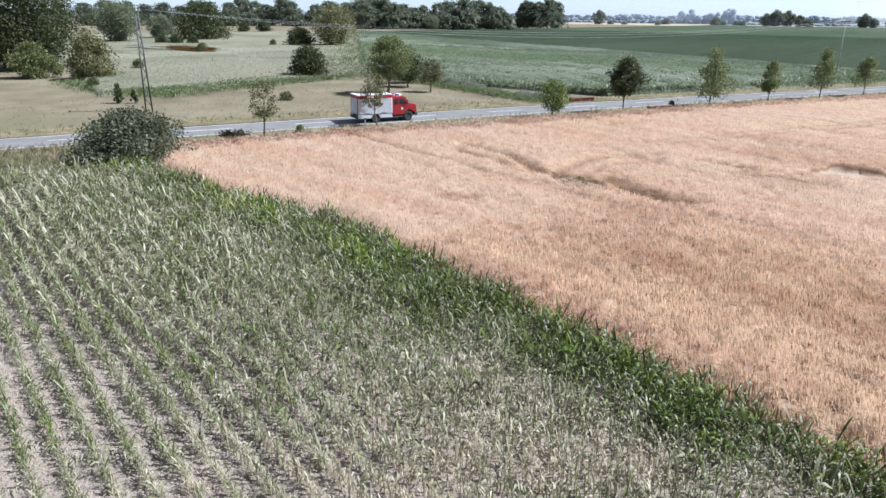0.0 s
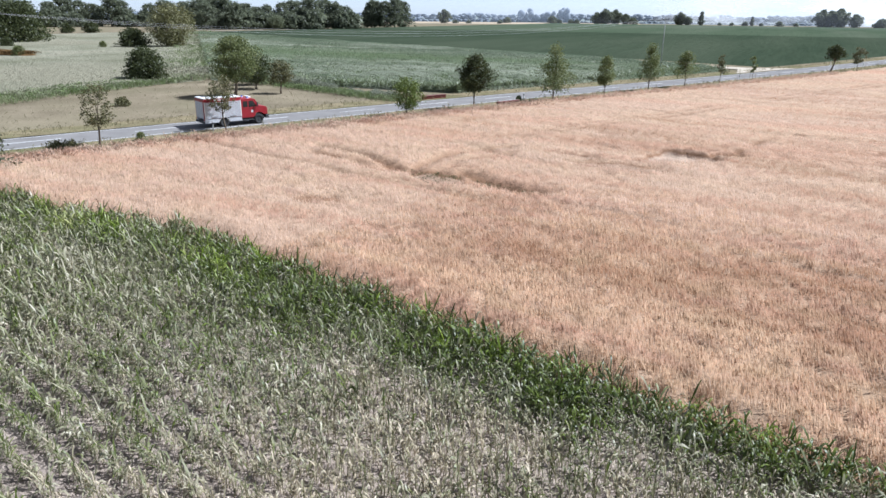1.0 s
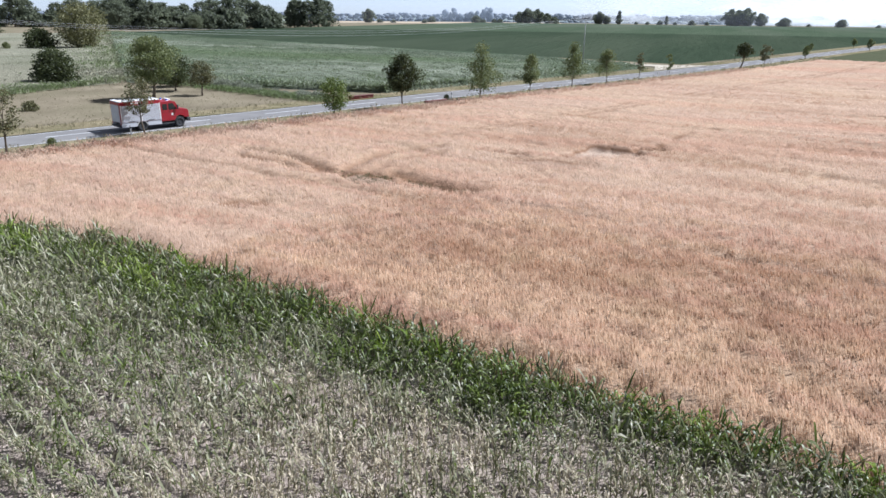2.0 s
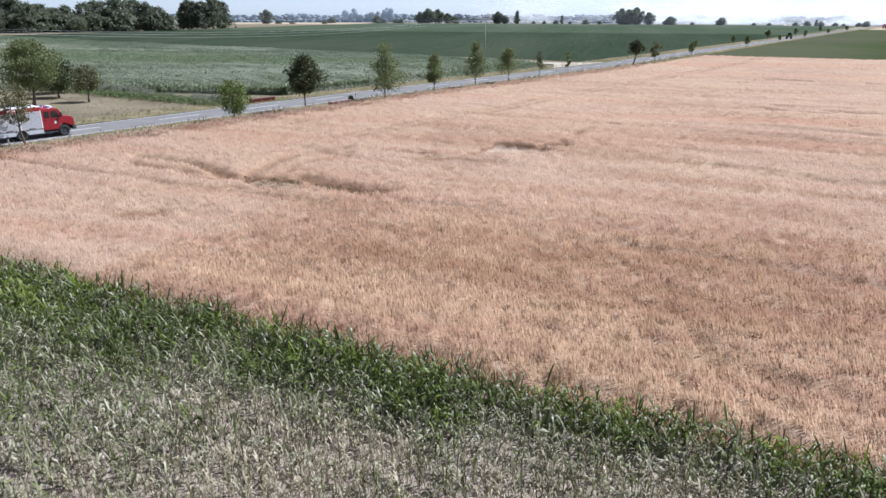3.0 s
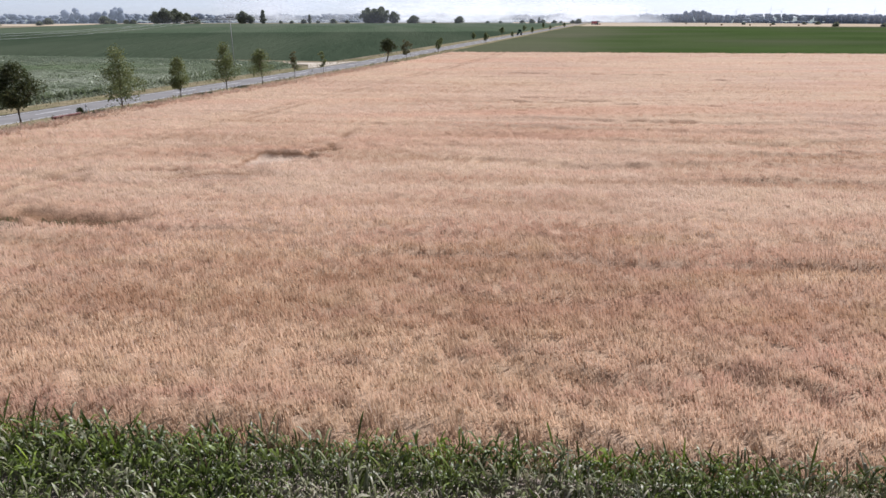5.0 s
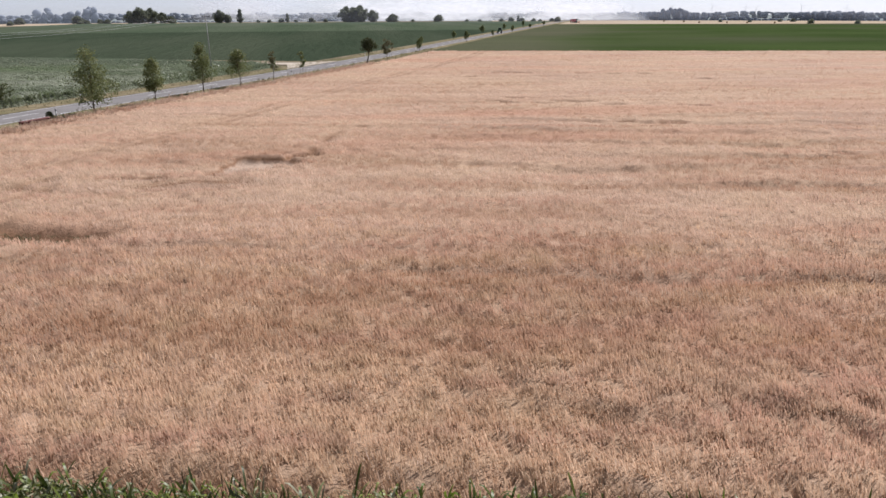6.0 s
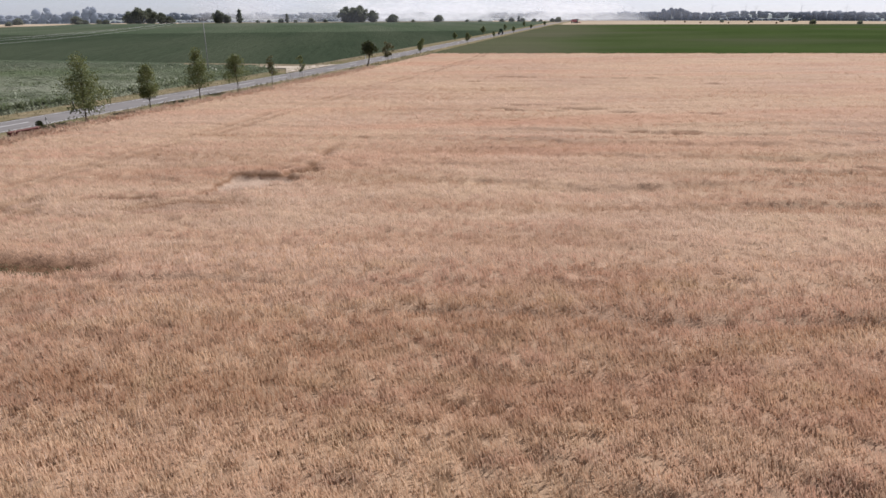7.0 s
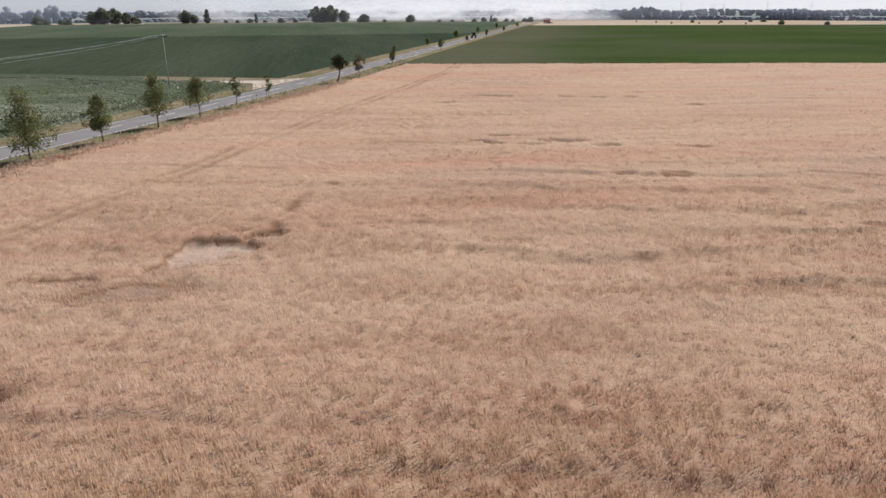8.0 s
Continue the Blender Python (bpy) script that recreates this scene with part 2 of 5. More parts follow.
for kind_, rosy, blond in (("ear", 1.0, 0.55), ("ear_even", 0.9, 0.4)):      # ripening varies: rosy and blond patches among the straw
    ent = M[kind_].node_tree
    e_col = ent.nodes["Principled BSDF"].inputs["Base Color"].links[0].from_socket
    e_col = mixed(ent, noise_of(ent, placed(ent, True, ROW_TURN, (0.16, 1.0, 1)), 0.42, 4, 0.6, 0.42, 0.68), e_col, mixed(ent, rosy, e_col, (0.56, 0.345, 0.245)))
    e_col = mixed(ent, noise_of(ent, placed(ent, True, 0.6), 0.35, 3, 0.6, 0.5, 0.8), e_col, mixed(ent, blond, e_col, (0.60, 0.46, 0.28)))
    for node in [n_ for n_ in ent.nodes if n_.type in ("BSDF_PRINCIPLED", "BSDF_TRANSLUCENT")]:
        ent.links.new(e_col, node.inputs[0])


# ---- making meshes ----
def thing(name, m, label, category, group="", kind=""):
    e = new(name)
    e.empty_display_size = 0.3
    e.matrix_basis = m
    return tagged(e, label, category, group, kind)


def part(name, data, mat, parent=None, label=""):
    """Links a bmesh or a mesh as one object."""
    if isinstance(data, bmesh.types.BMesh):
        me = bpy.data.meshes.new(name)
        data.normal_update()
        data.to_mesh(me)
        data.free()
    else:
        me = data
    if mat and not me.materials:
        me.materials.append(mat)
    ob = new(name, me)
    ob.parent = parent
    return tagged(ob, label)


def np_mesh(name, verts, faces, smooth=False, tone=None, attr="tone"):
    verts, faces = np.asarray(verts, np.float32), np.asarray(faces, np.int32)
    me = bpy.data.meshes.new(name)
    me.vertices.add(len(verts))
    me.vertices.foreach_set("co", verts.ravel())
    me.loops.add(faces.size)
    me.loops.foreach_set("vertex_index", faces.ravel())
    me.polygons.add(len(faces))
    me.polygons.foreach_set("loop_start", np.arange(0, faces.size, faces.shape[1], dtype=np.int32))
    me.update(calc_edges=True)
    me.polygons.foreach_set("use_smooth", np.full(len(faces), smooth))
    if tone is not None:
        at = me.attributes.new(attr, "FLOAT", "POINT")
        at.data.foreach_set("value", np.asarray(tone, np.float32))
    return me


LATTICE = np.random.RandomState(7).rand(256, 256)


def soft_noise(x, y, scale, shift=0):
    """Smooth value noise, 0 to 1; scale in metres."""
    x, y = np.asarray(x, float) / scale + shift * 17.3, np.asarray(y, float) / scale + shift * 9.1
    i, j = np.floor(x).astype(int), np.floor(y).astype(int)
    f, g = x - i, y - j
    f, g = f * f * (3 - 2 * f), g * g * (3 - 2 * g)
    a = lambda p, q: LATTICE[(i + p) % 256, (j + q) % 256]
    return (a(0, 0) * (1 - f) + a(1, 0) * f) * (1 - g) + (a(0, 1) * (1 - f) + a(1, 1) * f) * g


def fbm(x, y, scale, shift=0, octaves=3):
    s, k = 0, 0
    for o in range(octaves):
        s = s + soft_noise(x, y, scale / 2 ** o, shift + o) / 2 ** o
        k += 1 / 2 ** o
    return s / k


def step(a, b, v):
    t = np.clip((np.asarray(v, float) - a) / (b - a), 0, 1)
    return t * t * (3 - 2 * t)


def scatter(name, templates, pos, size, tone, mat, rs, lean=None, widen=None, label="", parent=None, turn=None, category="", fade=1.0, facing=None, uneven=0.24):
    """Many small plants as one mesh. templates: (verts, quads); pos: n x 3; size: heights; lean: n x 2, metres at the top; facing: n x 3, the canopy's own normals; uneven: how far single ears stray from them."""
    n = len(pos)
    kind_of = rs.randint(0, len(templates), n)
    turn = rs.rand(n) * 6.283 if turn is None else turn
    vs, fs, ts, ns, base = [], [], [], [], 0
    for k, (tv, tf) in enumerate(templates):
        idx = np.nonzero(kind_of == k)[0]
        if not len(idx):
            continue
        c, s = np.cos(turn[idx])[:, None], np.sin(turn[idx])[:, None]
        sz = size[idx][:, None]
        w = sz if widen is None else sz * widen[idx][:, None]
        x, y, z = tv[:, 0] * w, tv[:, 1] * w, tv[:, 2] * sz
        out = np.stack([x * c - y * s, x * s + y * c, z], -1)
        if lean is not None:
            up = tv[:, 2][None, :] ** 1.5
            out[:, :, 0] += lean[idx, 0][:, None] * up
            out[:, :, 1] += lean[idx, 1][:, None] * up
            out[:, :, 2] -= 0.35 * (lean[idx] ** 2).sum(1)[:, None] / sz * up
        out += pos[idx][:, None, :]
        m = len(tv)
        vs.append(out.reshape(-1, 3))
        fs.append((tf[None] + (np.arange(len(idx)) * m)[:, None, None] + base).reshape(-1, tf.shape[1]))
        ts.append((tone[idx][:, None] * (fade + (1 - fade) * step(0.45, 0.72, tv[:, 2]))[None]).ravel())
        if facing is not None:
            ns.append(np.repeat(facing[idx], m, 0) + np.repeat(rs.normal(0, uneven, (len(idx) * m // 4, 3)), 4, 0))
        base += m * len(idx)
    me = np_mesh(name, np.concatenate(vs), np.concatenate(fs), True, np.concatenate(ts))
    if ns:
        nv = np.concatenate(ns)
        me.normals_split_custom_set_from_vertices(nv / np.linalg.norm(nv, axis=1)[:, None])
    ob = part(name, me, mat, parent)
    return tagged(ob, label, category, "", "stuff")


def ribbon(points, widths, across):
    """A leaf along points with its width across a horizontal direction."""
    pts, ac = np.array(points, float), np.array(across, float)
    v = np.empty((len(pts) * 2, 3))
    v[0::2], v[1::2] = pts - ac * np.array(widths)[:, None] / 2, pts + ac * np.array(widths)[:, None] / 2
    k = np.arange(len(pts) - 1) * 2
    return v, np.stack([k, k + 1, k + 3, k + 2], -1)


def joined(pieces):
    vs, fs, b = [], [], 0
    for v, f in pieces:
        vs.append(v)
        fs.append(f + b)
        b += len(v)
    return np.concatenate(vs), np.concatenate(fs)


def box(bm, x0, x1, y0, y1, z0, z1, bevel=0.0):
    made = bmesh.ops.create_cube(bm, size=1.0)["verts"]
    for v in made:
        v.co = Vector((x0 + (v.co.x + 0.5) * (x1 - x0), y0 + (v.co.y + 0.5) * (y1 - y0), z0 + (v.co.z + 0.5) * (z1 - z0)))
    if bevel:
        es = list({e for v in made for e in v.link_edges})
        bmesh.ops.bevel(bm, geom=es, offset=bevel, segments=2, affect="EDGES", profile=0.6)
    return bm


def tube(bm, points, radii, sides=8):
    rings = []
    for i, p in enumerate(points):
        p = Vector(p)
        a, b = Vector(points[max(i - 1, 0)]), Vector(points[min(i + 1, len(points) - 1)])
        q = (b - a).to_track_quat("Z", "Y")
        rings.append([bm.verts.new(p + q @ Vector((math.cos(k * 2 * math.pi / sides) * radii[i], math.sin(k * 2 * math.pi / sides) * radii[i], 0))) for k in range(sides)])
    for r, s in zip(rings, rings[1:]):
        for k in range(sides):
            f = bm.faces.new((r[k], r[(k + 1) % sides], s[(k + 1) % sides], s[k]))
            f.smooth = True
    bm.faces.new(rings[0][::-1])
    bm.faces.new(rings[-1])
    return bm


# ---- plan: the road, the drill rows, the ground ----
EDGE_NODES = [(-120, -120), (-84, -18), (-65.5, 29.4), (-52.8, 61.3), (-39.4, 92), (-33.4, 106), (-26.6, 120), (-13.2, 149), (2.6, 185), (20.3, 230), (50.5, 308), (113, 467), (197, 679), (430, 1260)]
_ey = np.linspace(-110, 1250, 2721)
_ex = np.interp(_ey, [p[1] for p in EDGE_NODES], [p[0] for p in EDGE_NODES])
_k = np.hanning(61)
_ex[30:-30] = np.convolve(_ex, _k / _k.sum(), "same")[30:-30]


def edge_x(y):
    return np.interp(y, _ey, _ex)


def by_road(y, off):
    """The place off metres west of the road's near edge, beside the edge's point at y."""
    y = np.asarray(y, float)
    d = (edge_x(y + 2) - edge_x(y - 2)) / 4
    k = np.sqrt(1 + d * d)
    return edge_x(y) - off / k, y + off * d / k


def road_turn(y):
    """The road's heading at y, as a turn about z from the x axis."""
    return math.atan2(4, float(edge_x(y + 2) - edge_x(y - 2)))


ROW, OUT, CORNER = np.array((0.981, -0.195)), np.array((0.195, 0.981)), np.array((0.0, 28.0))


def row_place(e, n):
    """e metres along the drill rows, n metres from the maize's edge into the barley."""
    return CORNER[0] + e * ROW[0] + n * OUT[0], CORNER[1] + e * ROW[1] + n * OUT[1]


def row_coords(x, y):
    return (x - CORNER[0]) * ROW[0] + (y - CORNER[1]) * ROW[1], (x - CORNER[0]) * OUT[0] + (y - CORNER[1]) * OUT[1]


def crop_edge(e):
    """Where barley and maize meet, in metres of n: the line bends away towards the road."""
    return np.interp(e, (-70, -46, -40, -36, -32.5, -29.5, -26), (-4.4, -3.6, -3.0, -2.3, -1.0, 0.0, 0.15))


def grid_mesh(name, X, Y, Z, tone=None, attr="tone", smooth=True):
    r, c = X.shape
    i = np.arange(r * c).reshape(r, c)
    f = np.stack([i[:-1, :-1], i[:-1, 1:], i[1:, 1:], i[1:, :-1]], -1).reshape(-1, 4)
    v = np.stack([X, Y, Z], -1).reshape(-1, 3)
    a, b, d = v[f[0, 0]], v[f[0, 1]], v[f[0, 3]]
    if (b[0] - a[0]) * (d[1] - a[1]) - (b[1] - a[1]) * (d[0] - a[0]) < 0:
        f = f[:, ::-1]
    return np_mesh(name, v, f, smooth, None if tone is None else np.asarray(tone).ravel(), attr)


def patch(a, b, c, d, rows, cols):
    """A grid over the quadrilateral a b c d."""
    s, t = np.meshgrid(np.linspace(0, 1, cols), np.linspace(0, 1, rows))
    q = lambda k: (1 - s) * (1 - t) * a[k] + s * (1 - t) * b[k] + s * t * c[k] + (1 - s) * t * d[k]
    edge = np.minimum(np.minimum(s, 1 - s) * cols, np.minimum(t, 1 - t) * rows)
    return q(0), q(1), edge


# ground: one sheet, level near by, sinking to a lowland past 850 m, its haze painted in
radii = np.array([0, 20, 60, 120, 200, 300, 450, 600, 750, 850, 950, 1050, 1200, 1350, 1500, 2000, 3000, 4600])
A, R = np.meshgrid(np.linspace(0, 2 * math.pi, 145), radii)
gx, gy = R * np.cos(A), 12 + R * np.sin(A)
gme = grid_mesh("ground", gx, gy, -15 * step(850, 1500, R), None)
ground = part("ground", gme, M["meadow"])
gme.materials.append(M["far_land_hazed"])
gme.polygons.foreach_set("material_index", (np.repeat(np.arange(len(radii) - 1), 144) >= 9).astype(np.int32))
tagged(ground, "flat dry meadow ground reaching the hazy horizon", "ground", "", "structure")

# road with worn markings
ry = np.concatenate([np.arange(-100, 300, 2.0), np.arange(300, 1240, 10.0)])
offs = np.array([-0.5, -0.25, 0, 1.5, 3.0, 4.5, 6.0, 6.25, 6.5])
zz = np.array([-0.02, 0.045, 0.06, 0.09, 0.11, 0.09, 0.06, 0.045, -0.02])
RX, RY = by_road(np.repeat(ry[:, None], len(offs), 1), np.repeat(offs[None], len(ry), 0))
road = part("road", grid_mesh("road", RX, RY, np.repeat(zz[None], len(ry), 0)), M["asphalt"])
tagged(road, "grey asphalt country road with a worn white centre line", "road", "", "structure")


def stripe(y0, y1, off, width, z):
    n = max(2, int((y1 - y0) / 4) + 1)
    ys = np.linspace(y0, y1, n)
    X, Y = by_road(np.stack([ys, ys], 1), np.repeat(np.array([[off - width / 2, off + width / 2]]), n, 0))
    return grid_mesh("road_marking", X, Y, np.full(X.shape, z), None, "tone", False)


for k in range(30):
    y0 = 22 + k * 10.8
    part("road_marking", stripe(y0, y0 + 4.6, 3.0, 0.16, 0.115), M["paint"], road)
for off in (0.22, 5.78):
    part("edge_line", stripe(-60, 420, off, 0.12, 0.071 + 0.001 * (off > 1)), M["paint"], road)

# verges: low strips of grass on both sides
for name, o0, o1 in (("verge_near", -7.8, -0.25), ("verge_far", 6.25, 10.5)):
    ys = np.concatenate([np.arange(-90, 260, 1.0), np.arange(260, 900, 8.0)])
    os_ = np.linspace(o0, o1, 7)
    X, Y = by_road(np.repeat(ys[:, None], 7, 1), np.repeat(os_[None], len(ys), 0))
    Z = 0.03 + 0.12 * fbm(X, Y, 1.5, 3)
    tagged(part(name, grid_mesh(name, X, Y, Z), M["verge"]), "strip of dry roadside grass with green tufts", "verge", "", "structure")

# sandy field track that leaves the road
X = np.array([[-2.8, -13.5], [-12.0, -14.5], [-20.0, -20.0], [-40.0, -40.0]])
Y = np.array([[188.0, 165.0], [183.0, 177.0], [184.0, 179.5], [188.5, 184.5]])
tagged(part("field_track", grid_mesh("field_track", X, Y, np.full(X.shape, 0.17)), M["track"]), "pale sandy field track joining the road", "track", "", "structure")

# maize field soil
E_, N_ = np.meshgrid(np.arange(-75, 60.1, 0.5), np.arange(-60, 0.6, 0.5))
X, Y = row_place(E_, N_)
keep = np.maximum(X, edge_x(Y) + np.interp(Y, (30, 36), (12.0, 8.0)))
rowwave = 0.03 * np.cos(N_ * 2 * math.pi / 0.78)
Z = 0.04 + 0.07 * fbm(X, Y, 1.2, 11) + rowwave
soil = part("maize_field_soil", grid_mesh("maize_field_soil", keep, Y, Z), M["soil"])
tagged(soil, "dry cracked sandy soil of the maize field", "soil", "", "structure")

# ---- barley: a canopy with lodged hollows, wheel tracks and drill bands ----
BARE_HOLLOWS = [  # x, y, half length, half width, turn, depth: down to bare ground
    (-7.7, 68.5, 3.3, 2.3, 0.55, 0.66), (-4.9, 70.7, 1.7, 0.9, 0.1, 0.8),
]
TRAMPLED_HOLLOWS = [  # pressed flat near the road, with weeds coming through
    (-21.6, 51.9, 3.8, 1.5, -0.18, 0.56), (-17.4, 51.6, 2.6, 1.0, -0.12, 0.5), (-15.4, 63.9, 1.9, 0.5, -0.1, 0.3), (-10.0, 66.0, 1.5, 0.8, 0.8, 0.4),
]
PALE_HOLLOWS = [(-11.7, 61.6, 3.4, 1.4, 0.0, 0.18), (-8.6, 66.2, 2.0, 0.9, 0.5, 0.26)]  # thin, sun-bleached crop on dry ground
LODGED_HOLLOWS = [  # lodged by wind along the rows
    (17.7, 101.4, 1.3, 0.6, -0.2, 0.5), (19.2, 99.5, 1.2, 0.5, -0.5, 0.5), (23.3, 98.3, 1.5, 0.45, -0.2, 0.4), (27.2, 99.9, 2.3, 1.0, -0.2, 0.5), (31.4, 96.4, 1.5, 0.8, -0.4, 0.5), (40.1, 93.7, 1.9, 0.7, -0.2, 0.45),
    (21.5, 104.2, 3.5, 0.35, -0.2, 0.3), (19.9, 135.6, 1.8, 0.9, 0.0, 0.3), (58.1, 125.2, 2.0, 0.9, -0.2, 0.3), (56.8, 142.4, 2.0, 0.8, -0.2, 0.45), (32.2, 82.0, 1.5, 0.8, -0.2, 0.28), (27.3, 83.4, 1.3, 0.6, -0.2, 0.24), (11.8, 66.1, 1.6, 0.8, -0.2, 0.2), (38.4, 65.0, 1.5, 0.6, -0.2, 0.25), (-25.4, 42.8, 1.6, 0.9, 0.5, 0.18),
]
GROOVES = [  # lines trodden or driven through the crop: half width, depth, brokenness, points
    (0.60, 0.60, 0.2, [(-36.5, 57.1), (-35.4, 56.8), (-31.4, 56.1), (-26.9, 53.5), (-25.2, 52.9)]),
    (0.55, 0.42, 0.4, [(-35.5, 54.4), (-32.2, 53.7), (-28.1, 52.0), (-25.8, 51.5)]),
    (0.65, 0.60, 0.2, [(-24.6, 52.8), (-24.9, 55.3), (-25.1, 59.2), (-24.3, 61.0), (-21.5, 64.5)]),
    (0.55, 0.42, 0.4, [(-22.5, 53.4), (-22.9, 56.6), (-22.4, 58.8), (-20.5, 61.5)]),
    (0.80, 0.50, 0.2, [(-21.3, 54.2), (-18.6, 52.5), (-15.8, 51.8), (-13.6, 51.3)]),
    (0.55, 0.36, 0.8, [(-4.1, 71.6), (-3.5, 74.9), (-2.5, 80.0), (-1.8, 83.0), (0.6, 83.8)]),
    (0.50, 0.65, 0.9, [(25.0, 143.9), (30.2, 142.7), (37.0, 141.3), (41.6, 139.6), (48.4, 136.8), (58.0, 135.6)]),
]
TRACK_LINE = [(-46, 22), (-30, 57), (-22.4, 73.0), (-20.4, 78.0), (-18.4, 82.5), (-13.0, 93.0), (-9.5, 102.0), (-0.6, 123.3), (12.4, 151.2), (29.8, 191.1), (46, 240)]


def cell_domes(x, y, size, shift=0):
    """Rounded clumps: 1 at the middle of each, 0 in the clefts between them."""
    u, v = np.asarray(x, float) / size, np.asarray(y, float) / size
    i, j = np.floor(u).astype(int), np.floor(v).astype(int)
    best = np.full(np.shape(u), 9.0)
    for p in (-1, 0, 1):
        for q in (-1, 0, 1):
            a, b = (i + p + shift * 31) % 256, (j + q + shift * 57) % 256
            best = np.minimum(best, (i + p + LATTICE[a, b] - u) ** 2 + (j + q + LATTICE[b, a] - v) ** 2)
    return np.clip(1 - best * 1.35, 0, 1)


def near_line(x, y, points):
    best = np.full(np.shape(x), 1e6)
    for (ax_, ay_), (bx_, by_) in zip(points, points[1:]):
        dx, dy = bx_ - ax_, by_ - ay_
        t = np.clip(((x - ax_) * dx + (y - ay_) * dy) / (dx * dx + dy * dy), 0, 1)
        best = np.minimum(best, (x - ax_ - t * dx) ** 2 + (y - ay_ - t * dy) ** 2)
    return np.sqrt(best)


def barley_height(x, y):
    """Height of the crop, how flat it lies and is painted dark, how open it stands."""
    x, y = np.asarray(x, float), np.asarray(y, float)
    e, n = row_coords(x, y)
    tousled = (1 - step(4, 13, n)) * step(-16, 6, e)
    h = 0.78 + 0.20 * (fbm(x, y, 2.6, 21) - 0.5) + 0.18 * (fbm(e / 5, n, 1.5, 31, 3) - 0.5) + 0.10 * (soft_noise(x, y, 0.7, 15) - 0.5)
    bend = 0.5 * (fbm(x, y, 1.1, 17, 2) - 0.5)
    h = h + (0.06 + 0.16 * tousled) * (cell_domes(x + bend, y - bend, 0.95, 3) - 0.55) + 0.05 * (cell_domes(x - bend, y + bend, 0.45, 5) - 0.5)
    swell = n / 5.2 + 1.5 * fbm(e, n, 24, 41, 2) + 0.45 * (soft_noise(e, n, 3.0, 43) - 0.5)
    saw = swell - np.floor(swell)
    saw = np.where(saw < 0.16, 1 - saw / 0.16, (saw - 0.16) / 0.84)
    h = h + (0.14 + 0.14 * step(10, 30, n) - 0.20 * step(46, 80, n)) * step(0.30, 0.62, soft_noise(e / 3, n, 6.0, 45)) * (0.35 + 0.65 * step(-12, 6, e)) * (0.42 - saw)
    h = h * (0.42 + 0.58 * step(0.2, 2.2, n - crop_edge(e)))
    flat, open_ = np.zeros_like(h), np.zeros_like(h)
    rag = 1.25 * (fbm(x, y, 1.5, 8, 3) - 0.5)
    for group_, flatness, wall in ((BARE_HOLLOWS, 0.9, 0.16), (PALE_HOLLOWS, 0.68, 0.6), (TRAMPLED_HOLLOWS, 0.70, 0.28), (LODGED_HOLLOWS, 0.42, 0.3)):
        for cx, cy, a, b, t, depth in group_:
            dx, dy = x - cx, y - cy
            u, v = dx * math.cos(t) + dy * math.sin(t), -dx * math.sin(t) + dy * math.cos(t)
            f = 1 - step(1.0 - wall, 1.0 + wall, np.sqrt((u / a) ** 2 + (v / b) ** 2) + rag)
            h = h - depth * f
            flat, open_ = np.maximum(flat, flatness * f), np.maximum(open_, f * min(1, 0.35 + depth))
    for half, depth, broken, points in GROOVES:
        f = np.exp(-(near_line(x, y, points) / half) ** 2) * (1 - min(1, broken + 0.25) * step(0.35, 0.6, soft_noise(x, y, 2.6, 33)))
        h = h - depth * f
        # flat darkens the groove: shade among the stems goes into the crop's colour
        flat, open_ = np.maximum(flat, 0.5 * f), np.maximum(open_, f)
    lx = np.interp(y, [p[1] for p in TRACK_LINE], [p[0] for p in TRACK_LINE])
    for side, deep in ((-1.05, 0.36), (1.05, 0.20)):
        f = np.exp(-((x - lx - side) / 0.55) ** 2) * step(60, 70, y) * (0.35 + 0.75 * step(0.3, 0.7, soft_noise(x, y, 6, 3)))
        h = h - deep * f
        # the wheel tracks get their shade through flat as well
        flat, open_ = np.maximum(flat, 0.28 * np.minimum(1, 1.3 * f)), np.maximum(open_, 0.8 * f)
    for bn in (15.2, 18.9, 28.0, 41.5, 60.0, 74.0, 96.0, 118.0):
        wob = (1.8 if bn < 20 else 0.7) * (soft_noise(e, n * 0.3, 9 if bn > 20 else 5, 51 + bn) - 0.5) + 0.06 * e * step(50, 60, bn)
        f = np.exp(-((n - bn + wob) / 0.40) ** 2) * step(0.30 + 0.1 * (bn > 20), 0.65, soft_noise(e, n * 0.2, 14, 60 + bn))
        h = h - (0.24 if bn < 20 else 0.28 if bn < 50 else 0.15) * f
        flat, open_ = np.maximum(flat, (0.16 if bn < 20 else 0.10) * f), np.maximum(open_, (0.4 if bn < 20 else 0.3 if bn < 50 else 0.15) * f)
    return np.maximum(h, 0.07), flat, open_


def canopy_normal(x, y):
    """The way the crop's surface faces."""
    d = 0.22
    hx = (barley_height(x + d, y)[0] - barley_height(x - d, y)[0]) / (2 * d)
    hy = (barley_height(x, y + d)[0] - barley_height(x, y - d)[0]) / (2 * d)
    v = np.stack([-hx, -hy, np.ones_like(hx)], -1)
    return v / np.linalg.norm(v, axis=1)[:, None]


nn = np.concatenate([np.arange(0.8, 64, 0.26), np.arange(64, 120, 0.42), np.arange(120, 190.1, 1.0)])
ee = np.concatenate([np.arange(-110, -60, 1.5), np.arange(-60, 45, 0.30), np.arange(45, 110, 0.9), np.arange(110, 300, 4.0)])
E_, N_ = np.meshgrid(ee, nn)
N_ = N_ + crop_edge(E_) * (1 - step(0.8, 12, N_))
X, Y = row_place(E_, N_)
lim = by_road(Y, -8.6 + 1.2 * (soft_noise(Y, 0 * Y, 9.0, 2) - 0.5))[0]
out = X < lim
X = np.maximum(X, lim)
H, FL, _o = barley_height(X, Y)
